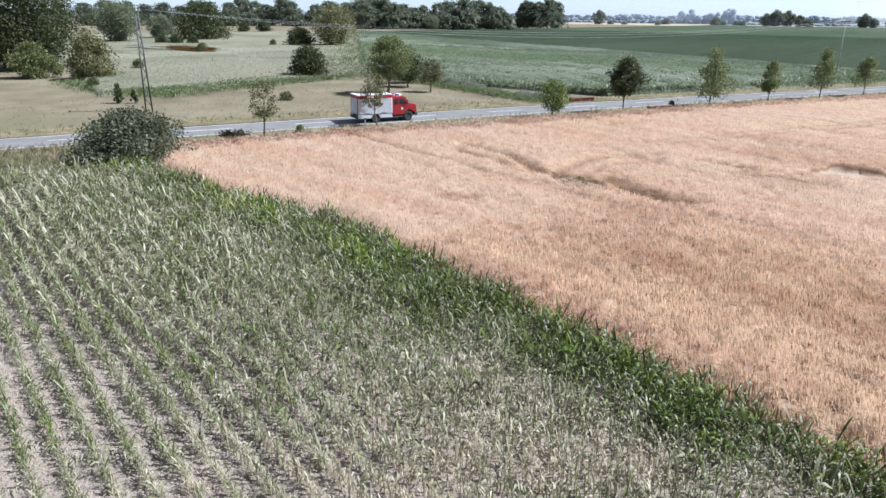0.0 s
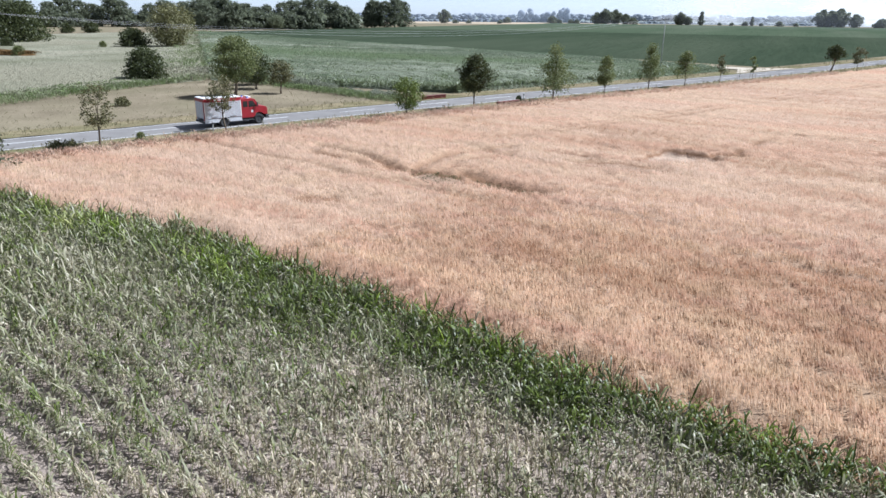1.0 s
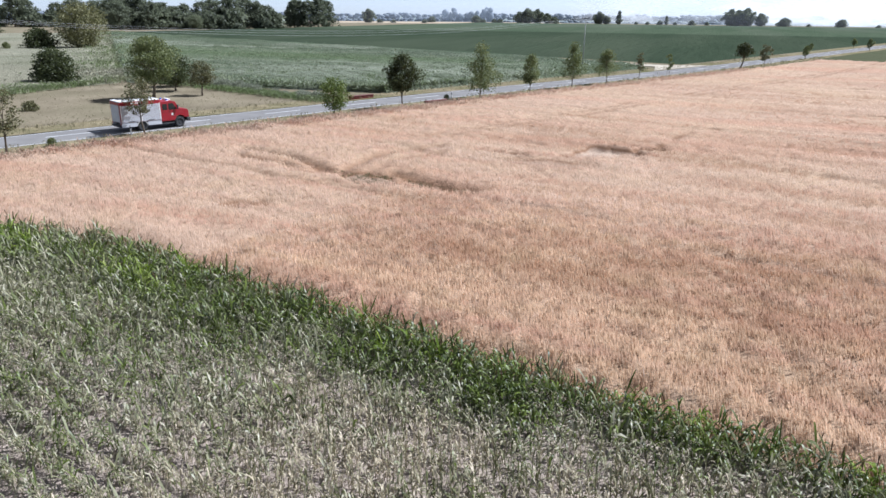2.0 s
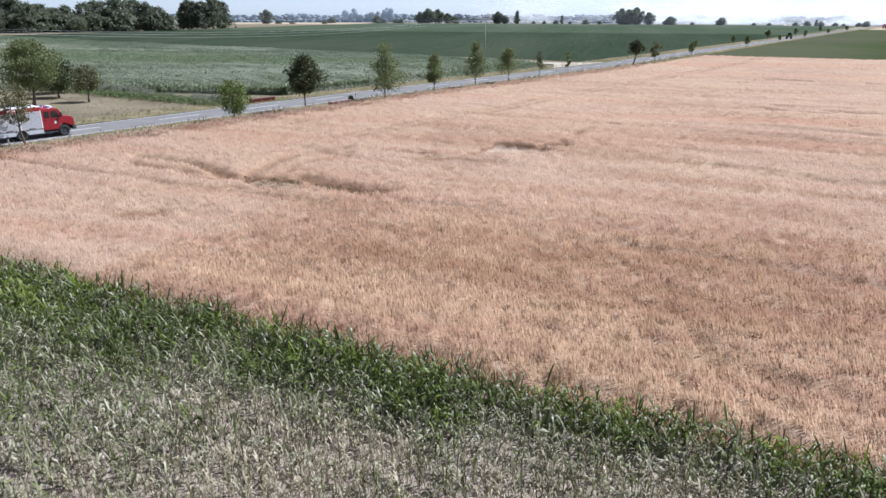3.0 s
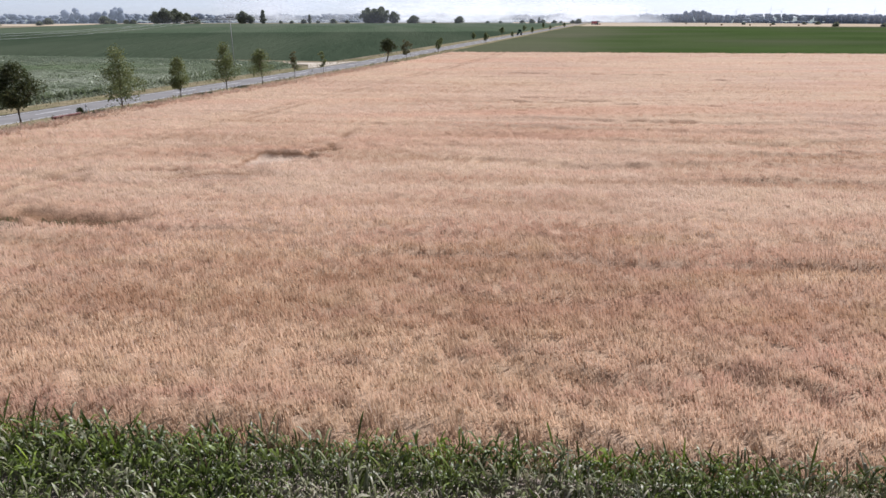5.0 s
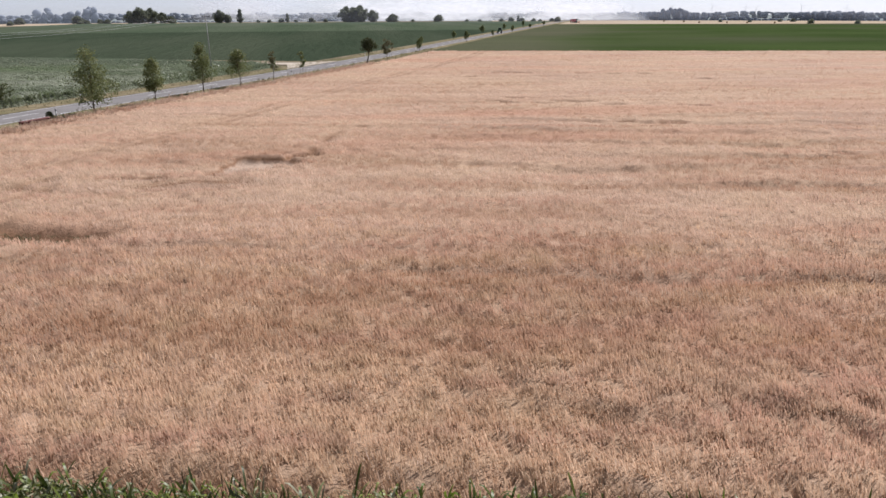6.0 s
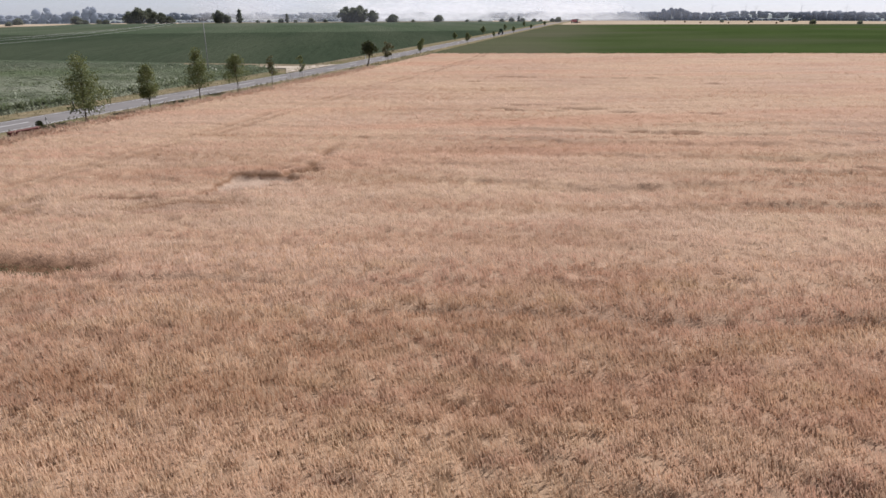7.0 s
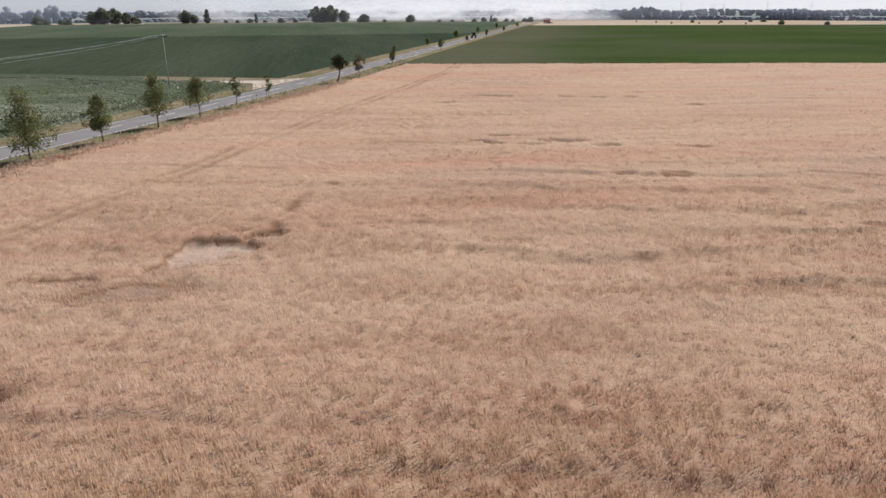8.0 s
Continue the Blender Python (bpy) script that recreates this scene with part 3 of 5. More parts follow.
H = np.where(out, 0.02, np.maximum(H - 0.17 * (1 - _o) * (1 - 0.5 * step(40, 60, N_)), 0.04))
H[0], H[-1] = 0.02, 0.02
barley = part("barley_field", grid_mesh("barley_field", X, Y, H, FL, "flat"), M["barley"])
tagged(barley, "ripe pinkish straw-coloured barley field with lodged hollows", "barley field", "", "structure")


def ear_template(rs, count, spread, width, low=0.15, stray=0.9):
    """A handful of bearded ears, each a slim kite from low up, all nodding much the same way."""
    vs, fs = [], []
    for i in range(count):
        a = rs.normal(2.6, stray)
        d, s = np.array((math.cos(a), math.sin(a), 0.0)), np.array((-math.sin(a), math.cos(a), rs.normal(0, 0.5)))
        foot = np.array((rs.normal(0, spread), rs.normal(0, spread), 0.0))
        top, nod = rs.uniform(0.68, 1.16), rs.uniform(0.02, 0.30)
        mid = foot + d * nod * 0.35 + np.array((0, 0, low + (top - low) * 0.68))
        vs += [foot + np.array((0, 0, low)), mid - s * width / 2, foot + d * nod + np.array((0, 0, top)), mid + s * width / 2]
        fs.append(np.arange(4) + 4 * i)
    return np.array(vs), np.array(fs)


def sow_barley(name, e0, e1, n0, n1, density, templates, scale, seed, fade=0.6, keep=None, rough=0.10, uneven=0.24, mat="ear"):
    rs = np.random.RandomState(seed)
    count = int((e1 - e0) * (n1 - n0) * density)
    e, n = e0 + rs.rand(count) * (e1 - e0), n0 + rs.rand(count) * (n1 - n0)
    x, y = row_place(e, n)
    ok = (x > by_road(y, -8.6)[0]) & (n > crop_edge(e) + 0.6)
    if keep:
        ok &= rs.rand(count) < keep(e, n)
    x, y = x[ok], y[ok]
    h, flat, open_ = barley_height(x, y)
    ok = rs.rand(len(x)) > open_ * 0.95
    x, y, h = x[ok], y[ok], h[ok]
    e, n = row_coords(x, y)
    sz = (0.40 + 0.14 * rs.rand(len(x))) * scale
    pos = np.stack([x, y, h - sz * 0.82 + 0.06 * (rs.rand(len(x)) - 0.5)], -1)
    way = 2.6 + 2.0 * (fbm(x, y, 9, 71) - 0.5)
    far = (0.03 + 0.13 * fbm(x, y, 3, 73)) * scale
    lean = np.stack([np.cos(way) * far, np.sin(way) * far], -1)
    # tone falls with crop height: shade of the troughs put into ear colour
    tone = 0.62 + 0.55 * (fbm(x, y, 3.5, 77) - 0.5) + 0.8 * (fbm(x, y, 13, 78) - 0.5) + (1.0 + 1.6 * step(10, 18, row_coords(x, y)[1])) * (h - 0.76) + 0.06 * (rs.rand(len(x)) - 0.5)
    sweep = 2.6 + 0.9 * (fbm(x, y, 14, 72) - 0.5)
    tone += 0.35 * np.exp(-((x + 10) / 5) ** 2 - ((y - 51) / 1.2) ** 2)
    tone += 0.5 * (soft_noise((x * np.cos(sweep) + y * np.sin(sweep)) / 5, y * np.cos(sweep) - x * np.sin(sweep), 0.55, 74) - 0.5)
    tone += (0.9 + 1.1 * step(12, 24, n)) * (soft_noise(e / 7, n + 2.5 * (fbm(e, n, 20, 80) - 0.5), 2.2, 79) - 0.5) - 0.10 * step(7, 10, n) * (1 - step(14, 19, n)) * (0.4 + 0.9 * fbm(e, n, 16, 76)) + 0.52 * (1 - step(-34, -16, e)) - 0.13 * step(-30, -12, e) + 0.18 * step(11, 17, n) * (1 - step(26, 40, n)) + 0.14 * step(24, 45, n) - 0.16 * step(48, 85, n) + 0.7 * step(20, 40, n) * (fbm(e / 6, n, 7, 75) - 0.5) + 0.19 * (1 - step(3, 8, n))
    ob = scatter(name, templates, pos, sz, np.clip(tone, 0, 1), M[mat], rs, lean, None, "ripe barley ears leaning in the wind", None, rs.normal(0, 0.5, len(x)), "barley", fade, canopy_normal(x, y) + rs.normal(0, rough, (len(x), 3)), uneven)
    return ob


rsb = np.random.RandomState(3)
near_ears = [ear_template(rsb, 13, 0.28, 0.054, 0.34, 1.2) for _ in range(12)]
mid_ears = [ear_template(rsb, 9, 0.30, 0.048) for _ in range(10)]
far_ears = [ear_template(rsb, 6, 0.34, 0.095) for _ in range(8)]
close = lambda e, n: (1 - 0.25 * step(8, 16, n)) * (1 - step(12, 25, n)) * step(-30, -12, e - 0.25 * n)
# fade tones the ear feet darker: brown stems plus gap shade in the colour
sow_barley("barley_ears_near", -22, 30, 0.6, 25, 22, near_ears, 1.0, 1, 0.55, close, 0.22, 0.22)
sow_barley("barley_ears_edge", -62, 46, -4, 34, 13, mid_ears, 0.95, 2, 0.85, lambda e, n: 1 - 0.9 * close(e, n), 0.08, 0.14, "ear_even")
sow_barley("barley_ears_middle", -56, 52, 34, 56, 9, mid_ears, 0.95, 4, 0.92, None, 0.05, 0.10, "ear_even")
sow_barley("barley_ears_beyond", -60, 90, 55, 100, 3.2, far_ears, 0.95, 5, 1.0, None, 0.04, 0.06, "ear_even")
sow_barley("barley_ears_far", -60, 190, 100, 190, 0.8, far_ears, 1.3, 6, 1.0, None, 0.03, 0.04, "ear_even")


# ---- maize in rows, lush along the barley and parched further in ----
def maize_template(rs, leaves, reach, rise, droop, width, stalk=0.010, spread=0.55, marks=(0, 0.25, 0.5, 0.78, 1.0)):
    ps = []
    plane = rs.rand() * 0.5
    ring = [(math.cos(a) * stalk, math.sin(a) * stalk) for a in (0, 2.1, 4.2)]
    v = np.array([(x, y, 0) for x, y in ring] + [(x * 0.5, y * 0.5, 0.8) for x, y in ring])
    ps.append((v, np.array([(0, 1, 4, 3), (1, 2, 5, 4), (2, 0, 3, 5)])))
    for i in range(leaves):
        z = 0.10 + 0.66 * i / leaves + rs.uniform(-0.03, 0.03)
        a = plane + math.pi * (i % 2) + rs.normal(0, spread)
        d = np.array((math.cos(a), math.sin(a), 0))
        L, up, dr = reach * rs.uniform(0.7, 1.2), rise * rs.uniform(0.7, 1.3), droop * rs.uniform(0.5, 1.5)
        if i > leaves - 3:
            up, dr, L = up * 1.15, dr * 0.7, L * 0.7
        s = np.array(marks)
        pts = [d * L * t * (1 - 0.18 * t * t) + np.array((0, 0, z + up * t - dr * t ** 2.4)) for t in s]
        for p in pts:
            p[2] = max(p[2], 0.02)
        twist = rs.normal(0, 0.5)
        ac = (-math.sin(a + twist), math.cos(a + twist), rs.normal(0, 0.35))
        wide_at = np.interp(s, (0, 0.25, 0.5, 0.78, 1.0), (0.45, 1.0, 0.95, 0.6, 0.05))
        ps.append(ribbon(pts, wide_at * width * rs.uniform(0.75, 1.2), ac))
    return joined(ps)


rsm = np.random.RandomState(11)
FEW = (0, 0.36, 0.72, 1.0)
lush_t = [maize_template(rsm, 11, 0.46, 0.54, 0.62, 0.046, 0.012, 0.9) for _ in range(12)]
row_t = [maize_template(rsm, 9, 0.50, 0.60, 0.70, 0.060, 0.014, 0.45, FEW) for _ in range(10)]
poor_t = [maize_template(rsm, 10, 0.31, 0.56, 0.60, 0.041, 0.018, 0.9, FEW) for _ in range(12)]

ROW_GAP, PLANT_GAP = 0.78, 0.11
rs = np.random.RandomState(5)
e, k = np.meshgrid(np.arange(-60, 45, PLANT_GAP), np.arange(0, 60))
e = (e + rs.normal(0, 0.03, e.shape)).ravel()
n = (0.40 - k * ROW_GAP).ravel() + rs.normal(0, 0.035, e.shape)
x, y = row_place(e, n)
d = crop_edge(e) - n
field_end = edge_x(y) + np.interp(y, (30, 36), (13.5, 9.5)) + 1.2 * (soft_noise(x, y, 3.0, 83) - 0.5)
seen = (d > -0.45) & (y > 11.0 + (x + 17.1) * 0.43) & (y > 11.2 - 0.33 * (x + 17.1)) & (x > field_end)
rest = ~seen & (d > 0) & (x > field_end) & (rs.rand(len(x)) < 0.10 + 0.65 * (1 - step(16, 34, np.hypot(x, y - 15))))
rx, ry_ = x[rest], y[rest]
x, y, e, d = x[seen], y[seen], e[seen], d[seen]
wob = 3.6 * (fbm(x, y, 4, 81) - 0.5)
wide = np.clip(0.9 - 0.13 * e, 0.45, 3.4)
lush = 1 - step(-1.4, 1.4, d + wob - wide)
poor = step(0.2, 2.4, d + wob * 1.2 - wide) * step(-20, -4, e + 2 * wob)
gap = rs.rand(len(x)) > np.where(poor > 0.5, 0.12, np.where(lush > 0.5, 0.06, 0.16))
x, y, d, e, lush, poor = x[gap], y[gap], d[gap], e[gap], lush[gap], poor[gap]
left = 1 - step(-32, -12, e)
hgt = 0.80 + 0.28 * left + (0.40 - 0.22 * left) * lush + 0.14 * poor - 0.16 * poor * step(6, 11, d) - 0.26 * (1 - poor) * step(9, 17, d) + (0.25 + 0.30 * lush) * (fbm(x, y, 1.4, 85) - 0.5) + rs.normal(0, 0.07 + 0.06 * lush, len(x))
tone = 0.70 - 0.17 * left + (0.46 - 0.26 * left) * lush - 0.16 * poor + 0.9 * (fbm(x, y, 1.6, 87) - 0.5) + rs.normal(0, 0.2, len(x))
tone = np.clip(tone, 0.02, 1.3)
dying = poor + 0.35 * rs.normal(0, 1, len(x)) > 0.5
pos = np.stack([x, y, np.full(len(x), 0.03)], -1)
bright = lush + 0.9 * (fbm(x, y, 1.8, 84) - 0.5) + 0.1 * rs.normal(0, 1, len(x)) > 1.17
for name, leaf_, sel, temps, label, fade in (
        ("maize_lush", "maize_leaf", (lush > 0.45) & ~bright, lush_t, "tall green maize plants along the field edge", 0.9),
        ("maize_fresh", "maize_fresh", (lush > 0.45) & bright, lush_t, "bright yellow-green maize plants among the darker ones", 1.0),
        ("maize_parched", "maize_dry", (lush <= 0.45) & dying, poor_t, "stunted parched maize stalks on bare soil", 0.8),
        ("maize_rows", "maize_leaf", (lush <= 0.45) & ~dying, row_t, "drought-stressed maize plants in straight rows", 0.75)):
    m = int(sel.sum())
    scatter(name, temps, pos[sel], np.clip(hgt[sel], 0.3, 1.5), tone[sel], M[leaf_], rs,
            np.stack([rs.normal(-0.06, 0.06, m), rs.normal(0.02, 0.06, m)], -1), None, label, None, rs.rand(m) * 6.283, "maize", fade)

# brown tassels standing over the edge rows
sel = (lush > 0.6) & (d < 2.2) & (rs.rand(len(x)) < 0.16 * (1 - step(0.2, 2.0, d)) + 0.04)
spike_t = [joined([ribbon([(0, 0, 0), (0.02 * math.cos(a), 0.02 * math.sin(a), 0.6), (q * math.cos(a), q * math.sin(a), 1.0)], (0.05, 0.09, 0.02), (math.cos(a + 1.5), math.sin(a + 1.5), 0)) for a, q in ((r_ * 2.1, 0.05 + 0.12 * (r_ % 2)) for r_ in range(k_, k_ + 4))]) for k_ in range(3)]
m = int(sel.sum())
scatter("maize_tassels", spike_t, pos[sel] + np.stack([0 * hgt[sel], 0 * hgt[sel], 0.82 * np.clip(hgt[sel], 0.3, 1.5)], -1), rs.uniform(0.28, 0.42, m), rs.rand(m), M["tassel_brown"], rs, rs.normal(-0.01, 0.04, (m, 2)), None, "brown maize tassels over the edge rows", None, None, "maize")

plain_t = [maize_template(rsm, 5, 0.48, 0.55, 0.65, 0.095, 0.02, 0.7, (0, 0.5, 1.0)) for _ in range(8)]
scatter("maize_field_rest", plain_t, np.stack([rx, ry_, np.full(len(rx), 0.03)], -1), 0.65 + 0.35 * rs.rand(len(rx)), np.clip(0.45 + 0.6 * fbm(rx, ry_, 5, 89) + rs.normal(0, 0.25, len(rx)), 0, 1), M["maize_leaf"], rs, None, None, "parched maize rows across the rest of the field", None, None, "maize")

# withered leaves lying on the soil
count = 9000
e, n = -45 + rs.rand(count) * 62, -1 - rs.rand(count) * 24
x, y = row_place(e, n)
ok = (y > 11.0 + (x + 17.1) * 0.43) & (y > 11.2 - 0.33 * (x + 17.1))
x, y = x[ok], y[ok]
flake = [ribbon([(-0.12, 0, 0.02), (0.0, 0.02, 0.07), (0.12, 0.0, 0.02)], (0.008, 0.03, 0.006), (0, 1, 0.3)) for _ in range(1)]
scatter("maize_litter", flake, np.stack([x, y, np.full(len(x), 0.06)], -1), rs.uniform(0.7, 2.0, len(x)), rs.rand(len(x)) * 0.25, M["maize_leaf"], rs, None, None, "withered maize leaves lying on dry soil", None, None, "leaf litter")


# ---- verge grasses ----
def blade_tuft(rs, count, spread):
    ps = []
    for _ in range(count):
        a = rs.normal(2.6, 1.1)
        ac, d_, up = (-math.sin(a), math.cos(a), rs.normal(0, 0.4)), np.array((math.cos(a), math.sin(a), 0.0)), np.array((0, 0, 1.0))
        v, f = ribbon([up * 0, up * 0.72, up * rs.uniform(0.85, 1.0) + d_ * rs.uniform(0.05, 0.32)], (0.035, 0.06, 0.018), ac)
        v[:, :2] += rs.normal(0, spread, 2)
        v[:, 2] *= rs.uniform(0.75, 1.08)
        ps.append((v, f))
    return joined(ps)


grass_tufts = [blade_tuft(rsb, 5, 0.17) for _ in range(8)]


def sow_grass(name, xs, ys, zs, size, wide, tone, mat, seed, label, category="grass"):
    r = np.random.RandomState(seed)
    m = len(xs)
    lean = r.normal(0, 0.12, (m, 2)) + np.array((-0.08, 0.05))
    return scatter(name, grass_tufts, np.stack([xs, ys, zs], -1), size, tone, mat, r, lean * size[:, None], wide, label, None, None, category)


rs = np.random.RandomState(21)
ys = 15 + 225 * rs.rand(6500) ** 1.15
off = np.where(rs.rand(6500) < 0.72, rs.uniform(-9.0, -0.6, 6500), rs.uniform(6.6, 10.5, 6500))
vx, vy = by_road(ys, off)
sow_grass("verge_grass", vx, vy, np.full(6500, 0.02), rs.uniform(0.25, 0.6, 6500), np.full(6500, 1.3), np.clip(1.1 * fbm(vx, vy, 7, 91) + rs.normal(0, .2, 6500), 0, 1), M["grass_dry"], 22, "dry roadside grass with green tufts")
xs, ys = rs.uniform(-68, -46, 9000), rs.uniform(8, 40, 9000)
ok = (xs > edge_x(ys) + 0.5) & (xs < edge_x(ys) + np.interp(ys, (30, 36), (13.0, 9.5)) + rs.rand(9000) * 2)
xs, ys = xs[ok], ys[ok]
sow_grass("headland_grass", xs, ys, np.full(len(xs), 0.02), rs.uniform(0.3, 0.7, len(xs)), np.full(len(xs), 1.0), np.clip(0.2 + 0.7 * fbm(xs, ys, 4, 93), 0, 1), M["grass_dry"], 23, "rank green and straw grass beside the road")

xs, ys = rs.uniform(-112, -40, 6500), rs.uniform(20, 100, 6500)
ok = (xs < by_road(ys, 7.0)[0]) & (xs > -97 + 0.02 * ys)
xs, ys = xs[ok], ys[ok]
sow_grass("meadow_grass", xs, ys, np.zeros(len(xs)), rs.uniform(0.10, 0.28, len(xs)), np.full(len(xs), 2.0), np.clip(0.3 + 0.9 * fbm(xs, ys, 9, 95) + rs.normal(0, .15, len(xs)), 0, 1), M["grass_dry"], 24, "short dry meadow grass with greener tufts")

# weeds coming up through the pressed crop
count = 900
xs, ys = rs.uniform(-25.6, -14.6, count), rs.uniform(49.4, 54.0, count)
ok = barley_height(xs, ys)[1] > 0.38
xs, ys = xs[ok], ys[ok]
sow_grass("field_weeds", xs, ys, np.full(len(xs), 0.08), rs.uniform(0.2, 0.36, len(xs)), np.full(len(xs), 1.5), np.clip(0.15 + 0.35 * rs.rand(len(xs)), 0, 1), M["grass_dry"], 31, "grey-green weeds in a pressed patch of the crop", "weeds")

# ragged pale fringe of the barley along the verge, and rank grass at the meadow's far edge
ys = 24 + 150 * rs.rand(8000) ** 1.4
off = -7.8 + rs.normal(0, 0.9, 8000)
fx_, fy_ = by_road(ys, off)
fe_, fn_ = row_coords(fx_, fy_)
ok = fn_ > crop_edge(fe_) + 1
fx_, fy_ = fx_[ok], fy_[ok]
sow_grass("barley_fringe", fx_, fy_, np.full(len(fx_), 0.05), rs.uniform(0.65, 1.15, len(fx_)), np.full(len(fx_), 1.2), rs.uniform(0.75, 1.0, len(fx_)), M["ear_even"], 28, "pale barley straggling over the field edge", "barley")
u = rs.rand(2600)
xs, ys = -86 + 38 * u + rs.normal(0, 0.5, 2600), 100.5 - 10.5 * u + rs.normal(0, 1.0, 2600)
sow_grass("rank_grass", xs, ys, np.zeros(2600), rs.uniform(0.4, 0.9, 2600), np.full(2600, 1.5), np.clip(0.05 + 0.6 * soft_noise(xs, ys, 5, 3) - 0.2 * rs.rand(2600), 0, 1), M["reed_leaf"], 29, "rank green and hoary grass along the field edge")

# ---- fields across the road and beyond ----
ax, ay = by_road(99.0, 11.0)
cA, cB, cC, cD = (float(ax), float(ay)), (-15.5, 174.0), (-293, 281), (-92.5, 98.5)
X, Y, edge = patch(cA, cB, cC, cD, 170, 90)
Z = np.where(edge < 0.5, 0.0, (1.15 + 0.6 * (fbm(X, Y, 7, 101) - 0.5) + 0.7 * (soft_noise(X, Y, 2.2, 103) - 0.5)) * (0.7 + 0.3 * step(0, 3, edge)))
across_ = np.repeat(np.linspace(0, 1, 90)[None], 170, 0)
tagged(part("crop_field_west", grid_mesh("crop_field_west", X, Y, Z, 0.8 * step(0.50, 1.10, across_ + 0.5 * (fbm(X, Y, 22, 119) - 0.5))), M["corn_ground"]), "broad field of tall green tasselled crop", "crop field", "", "structure")
s, t = rs.rand(17000) ** 1.5, 0.002 + 0.998 * rs.rand(17000) ** 1.7
q = lambda k, a, b, c, d_: (1 - s) * (1 - t) * a[k] + s * (1 - t) * b[k] + s * t * c[k] + (1 - s) * t * d_[k]
xs, ys = q(0, cA, cB, cC, cD), q(1, cA, cB, cC, cD)
tall_t = [maize_template(rsm, 3, 0.40, 0.3, 0.3, 0.11, 0.01, 0.8, (0, 0.5, 1.0)) for _ in range(6)]
scatter("tall_crop_plants", tall_t, np.stack([xs, ys, np.full(len(xs), 0.2)], -1), rs.uniform(1.0, 1.6, len(xs)), np.clip(0.3 + 0.9 * fbm(xs, ys, 16, 107) + rs.normal(0, .2, len(xs)), 0, 1), M["tassel"], rs, None, None, "tall green crop plants with pale tassels", None, None, "crop")

bx, by = by_road(775.0, 11.0)
mx, my = by_road(452.0, 11.0)
X, Y, edge = patch((float(mx) + 0.3, float(my) + 1.0), (float(bx), float(by)), (-262, 760), (-283, 426), 80, 80)
Z = np.where(edge < 0.5, 0.0, 0.6 + 0.25 * (fbm(X, Y, 7, 105) - 0.5))
tagged(part("crop_field_far", grid_mesh("crop_field_far", X, Y, Z), M["pale_crop"]), "wide lighter green crop field beyond the dark one", "crop field", "", "structure")
X, Y, edge = patch((-9.5, 189.5), (float(mx), float(my)), (-283, 425), (-300, 291), 110, 110)
Z = np.where(edge < 0.5, 0.0, (0.55 + 0.25 * (fbm(X, Y, 7, 104) - 0.5)) * step(-1, 5, edge))
tagged(part("crop_field_north", grid_mesh("crop_field_north", X, Y, Z), M["far_crop"]), "wide dark green crop field", "crop field", "", "structure")
X, Y, edge = patch((-40, 190), (-41, 199.5), (-297, 289.5), (-293, 281.5), 12, 90)
tagged(part("grass_strip", grid_mesh("grass_strip", X, Y, np.where(edge < 0.5, 0.02, 0.15 + 0.3 * fbm(X, Y, 3, 109))), M["pale_crop"]), "strip of rough green grass between two fields", "grass strip", "", "structure")
X, Y, edge = patch((-97, 52), (-93, 98), (-292, 280), (-330, 128), 70, 90)
Z = np.where(edge < 0.5, 0.0, 0.75 + 0.5 * (fbm(X, Y, 9, 111) - 0.5))
tagged(part("reed_meadow", grid_mesh("reed_meadow", X, Y, Z), M["reed"]), "wide grey-green meadow of tall reed grass", "reed meadow", "", "structure")
s, t = rs.rand(7000), rs.rand(7000) ** 1.8
xs = (1 - s) * (1 - t) * -97 + s * (1 - t) * -93 + s * t * -292 + (1 - s) * t * -330
ys = (1 - s) * (1 - t) * 52 + s * (1 - t) * 98 + s * t * 280 + (1 - s) * t * 128
sow_grass("reed_grass", xs, ys, np.full(len(xs), 0.02), rs.uniform(0.6, 1.0, len(xs)), np.full(len(xs), 1.1), np.clip(0.55 + 0.7 * fbm(xs, ys, 18, 113), 0, 1), M["reed_leaf"], 25, "tall grey-green reed grass", "reeds")
u = rs.rand(3000) ** 1.6
xs, ys = -92 - 199 * u + rs.normal(0, 5, 3000), 99 + 181 * u + rs.normal(0, 5, 3000)
sow_grass("field_edge_reeds", xs, ys, np.full(3000, 0.3), rs.uniform(0.8, 1.4, 3000), np.full(3000, 1.8), np.clip(0.1 + 0.9 * soft_noise(xs, ys, 12, 5), 0, 1), M["reed_leaf"], 30, "reeds straggling along the crop's edge", "reeds")
u = rs.rand(5000)
lx, ly = np.interp(u, (0, .35, .55, 1), (-112, -90, -93, -96)), np.interp(u, (0, .35, .55, 1), (57, 58, 74, 99))
xs, ys = lx - rs.rand(5000) * 9 + 2, ly + rs.normal(0, 2.0, 5000)
sow_grass("green_reed_strip", xs, ys, np.full(5000, 0.0), rs.uniform(0.45, 1.0, 5000), np.full(5000, 1.7), np.clip(0.5 * fbm(xs, ys, 6, 97) + rs.normal(0, 0.15, 5000), 0, 1), M["reed_leaf"], 26, "bright green strip of reeds along a ditch", "reeds")
X, Y, edge = patch((-185, 110.5), (-184, 114.5), (-169, 116.5), (-168, 112), 8, 14)
tagged(part("marsh_patch", grid_mesh("marsh_patch", X, Y, 0.7 + 0.35 * (edge > .5) + 0.3 * (fbm(X, Y, 3, 117) - 0.5)), M["marsh"]), "rusty brown patch of marsh plants", "marsh", "", "structure")
u = rs.rand(700)
xs, ys = -186 + 17 * u + rs.normal(0, 1.2, 700), 110 + 2 * u + rs.rand(700) * 5.0
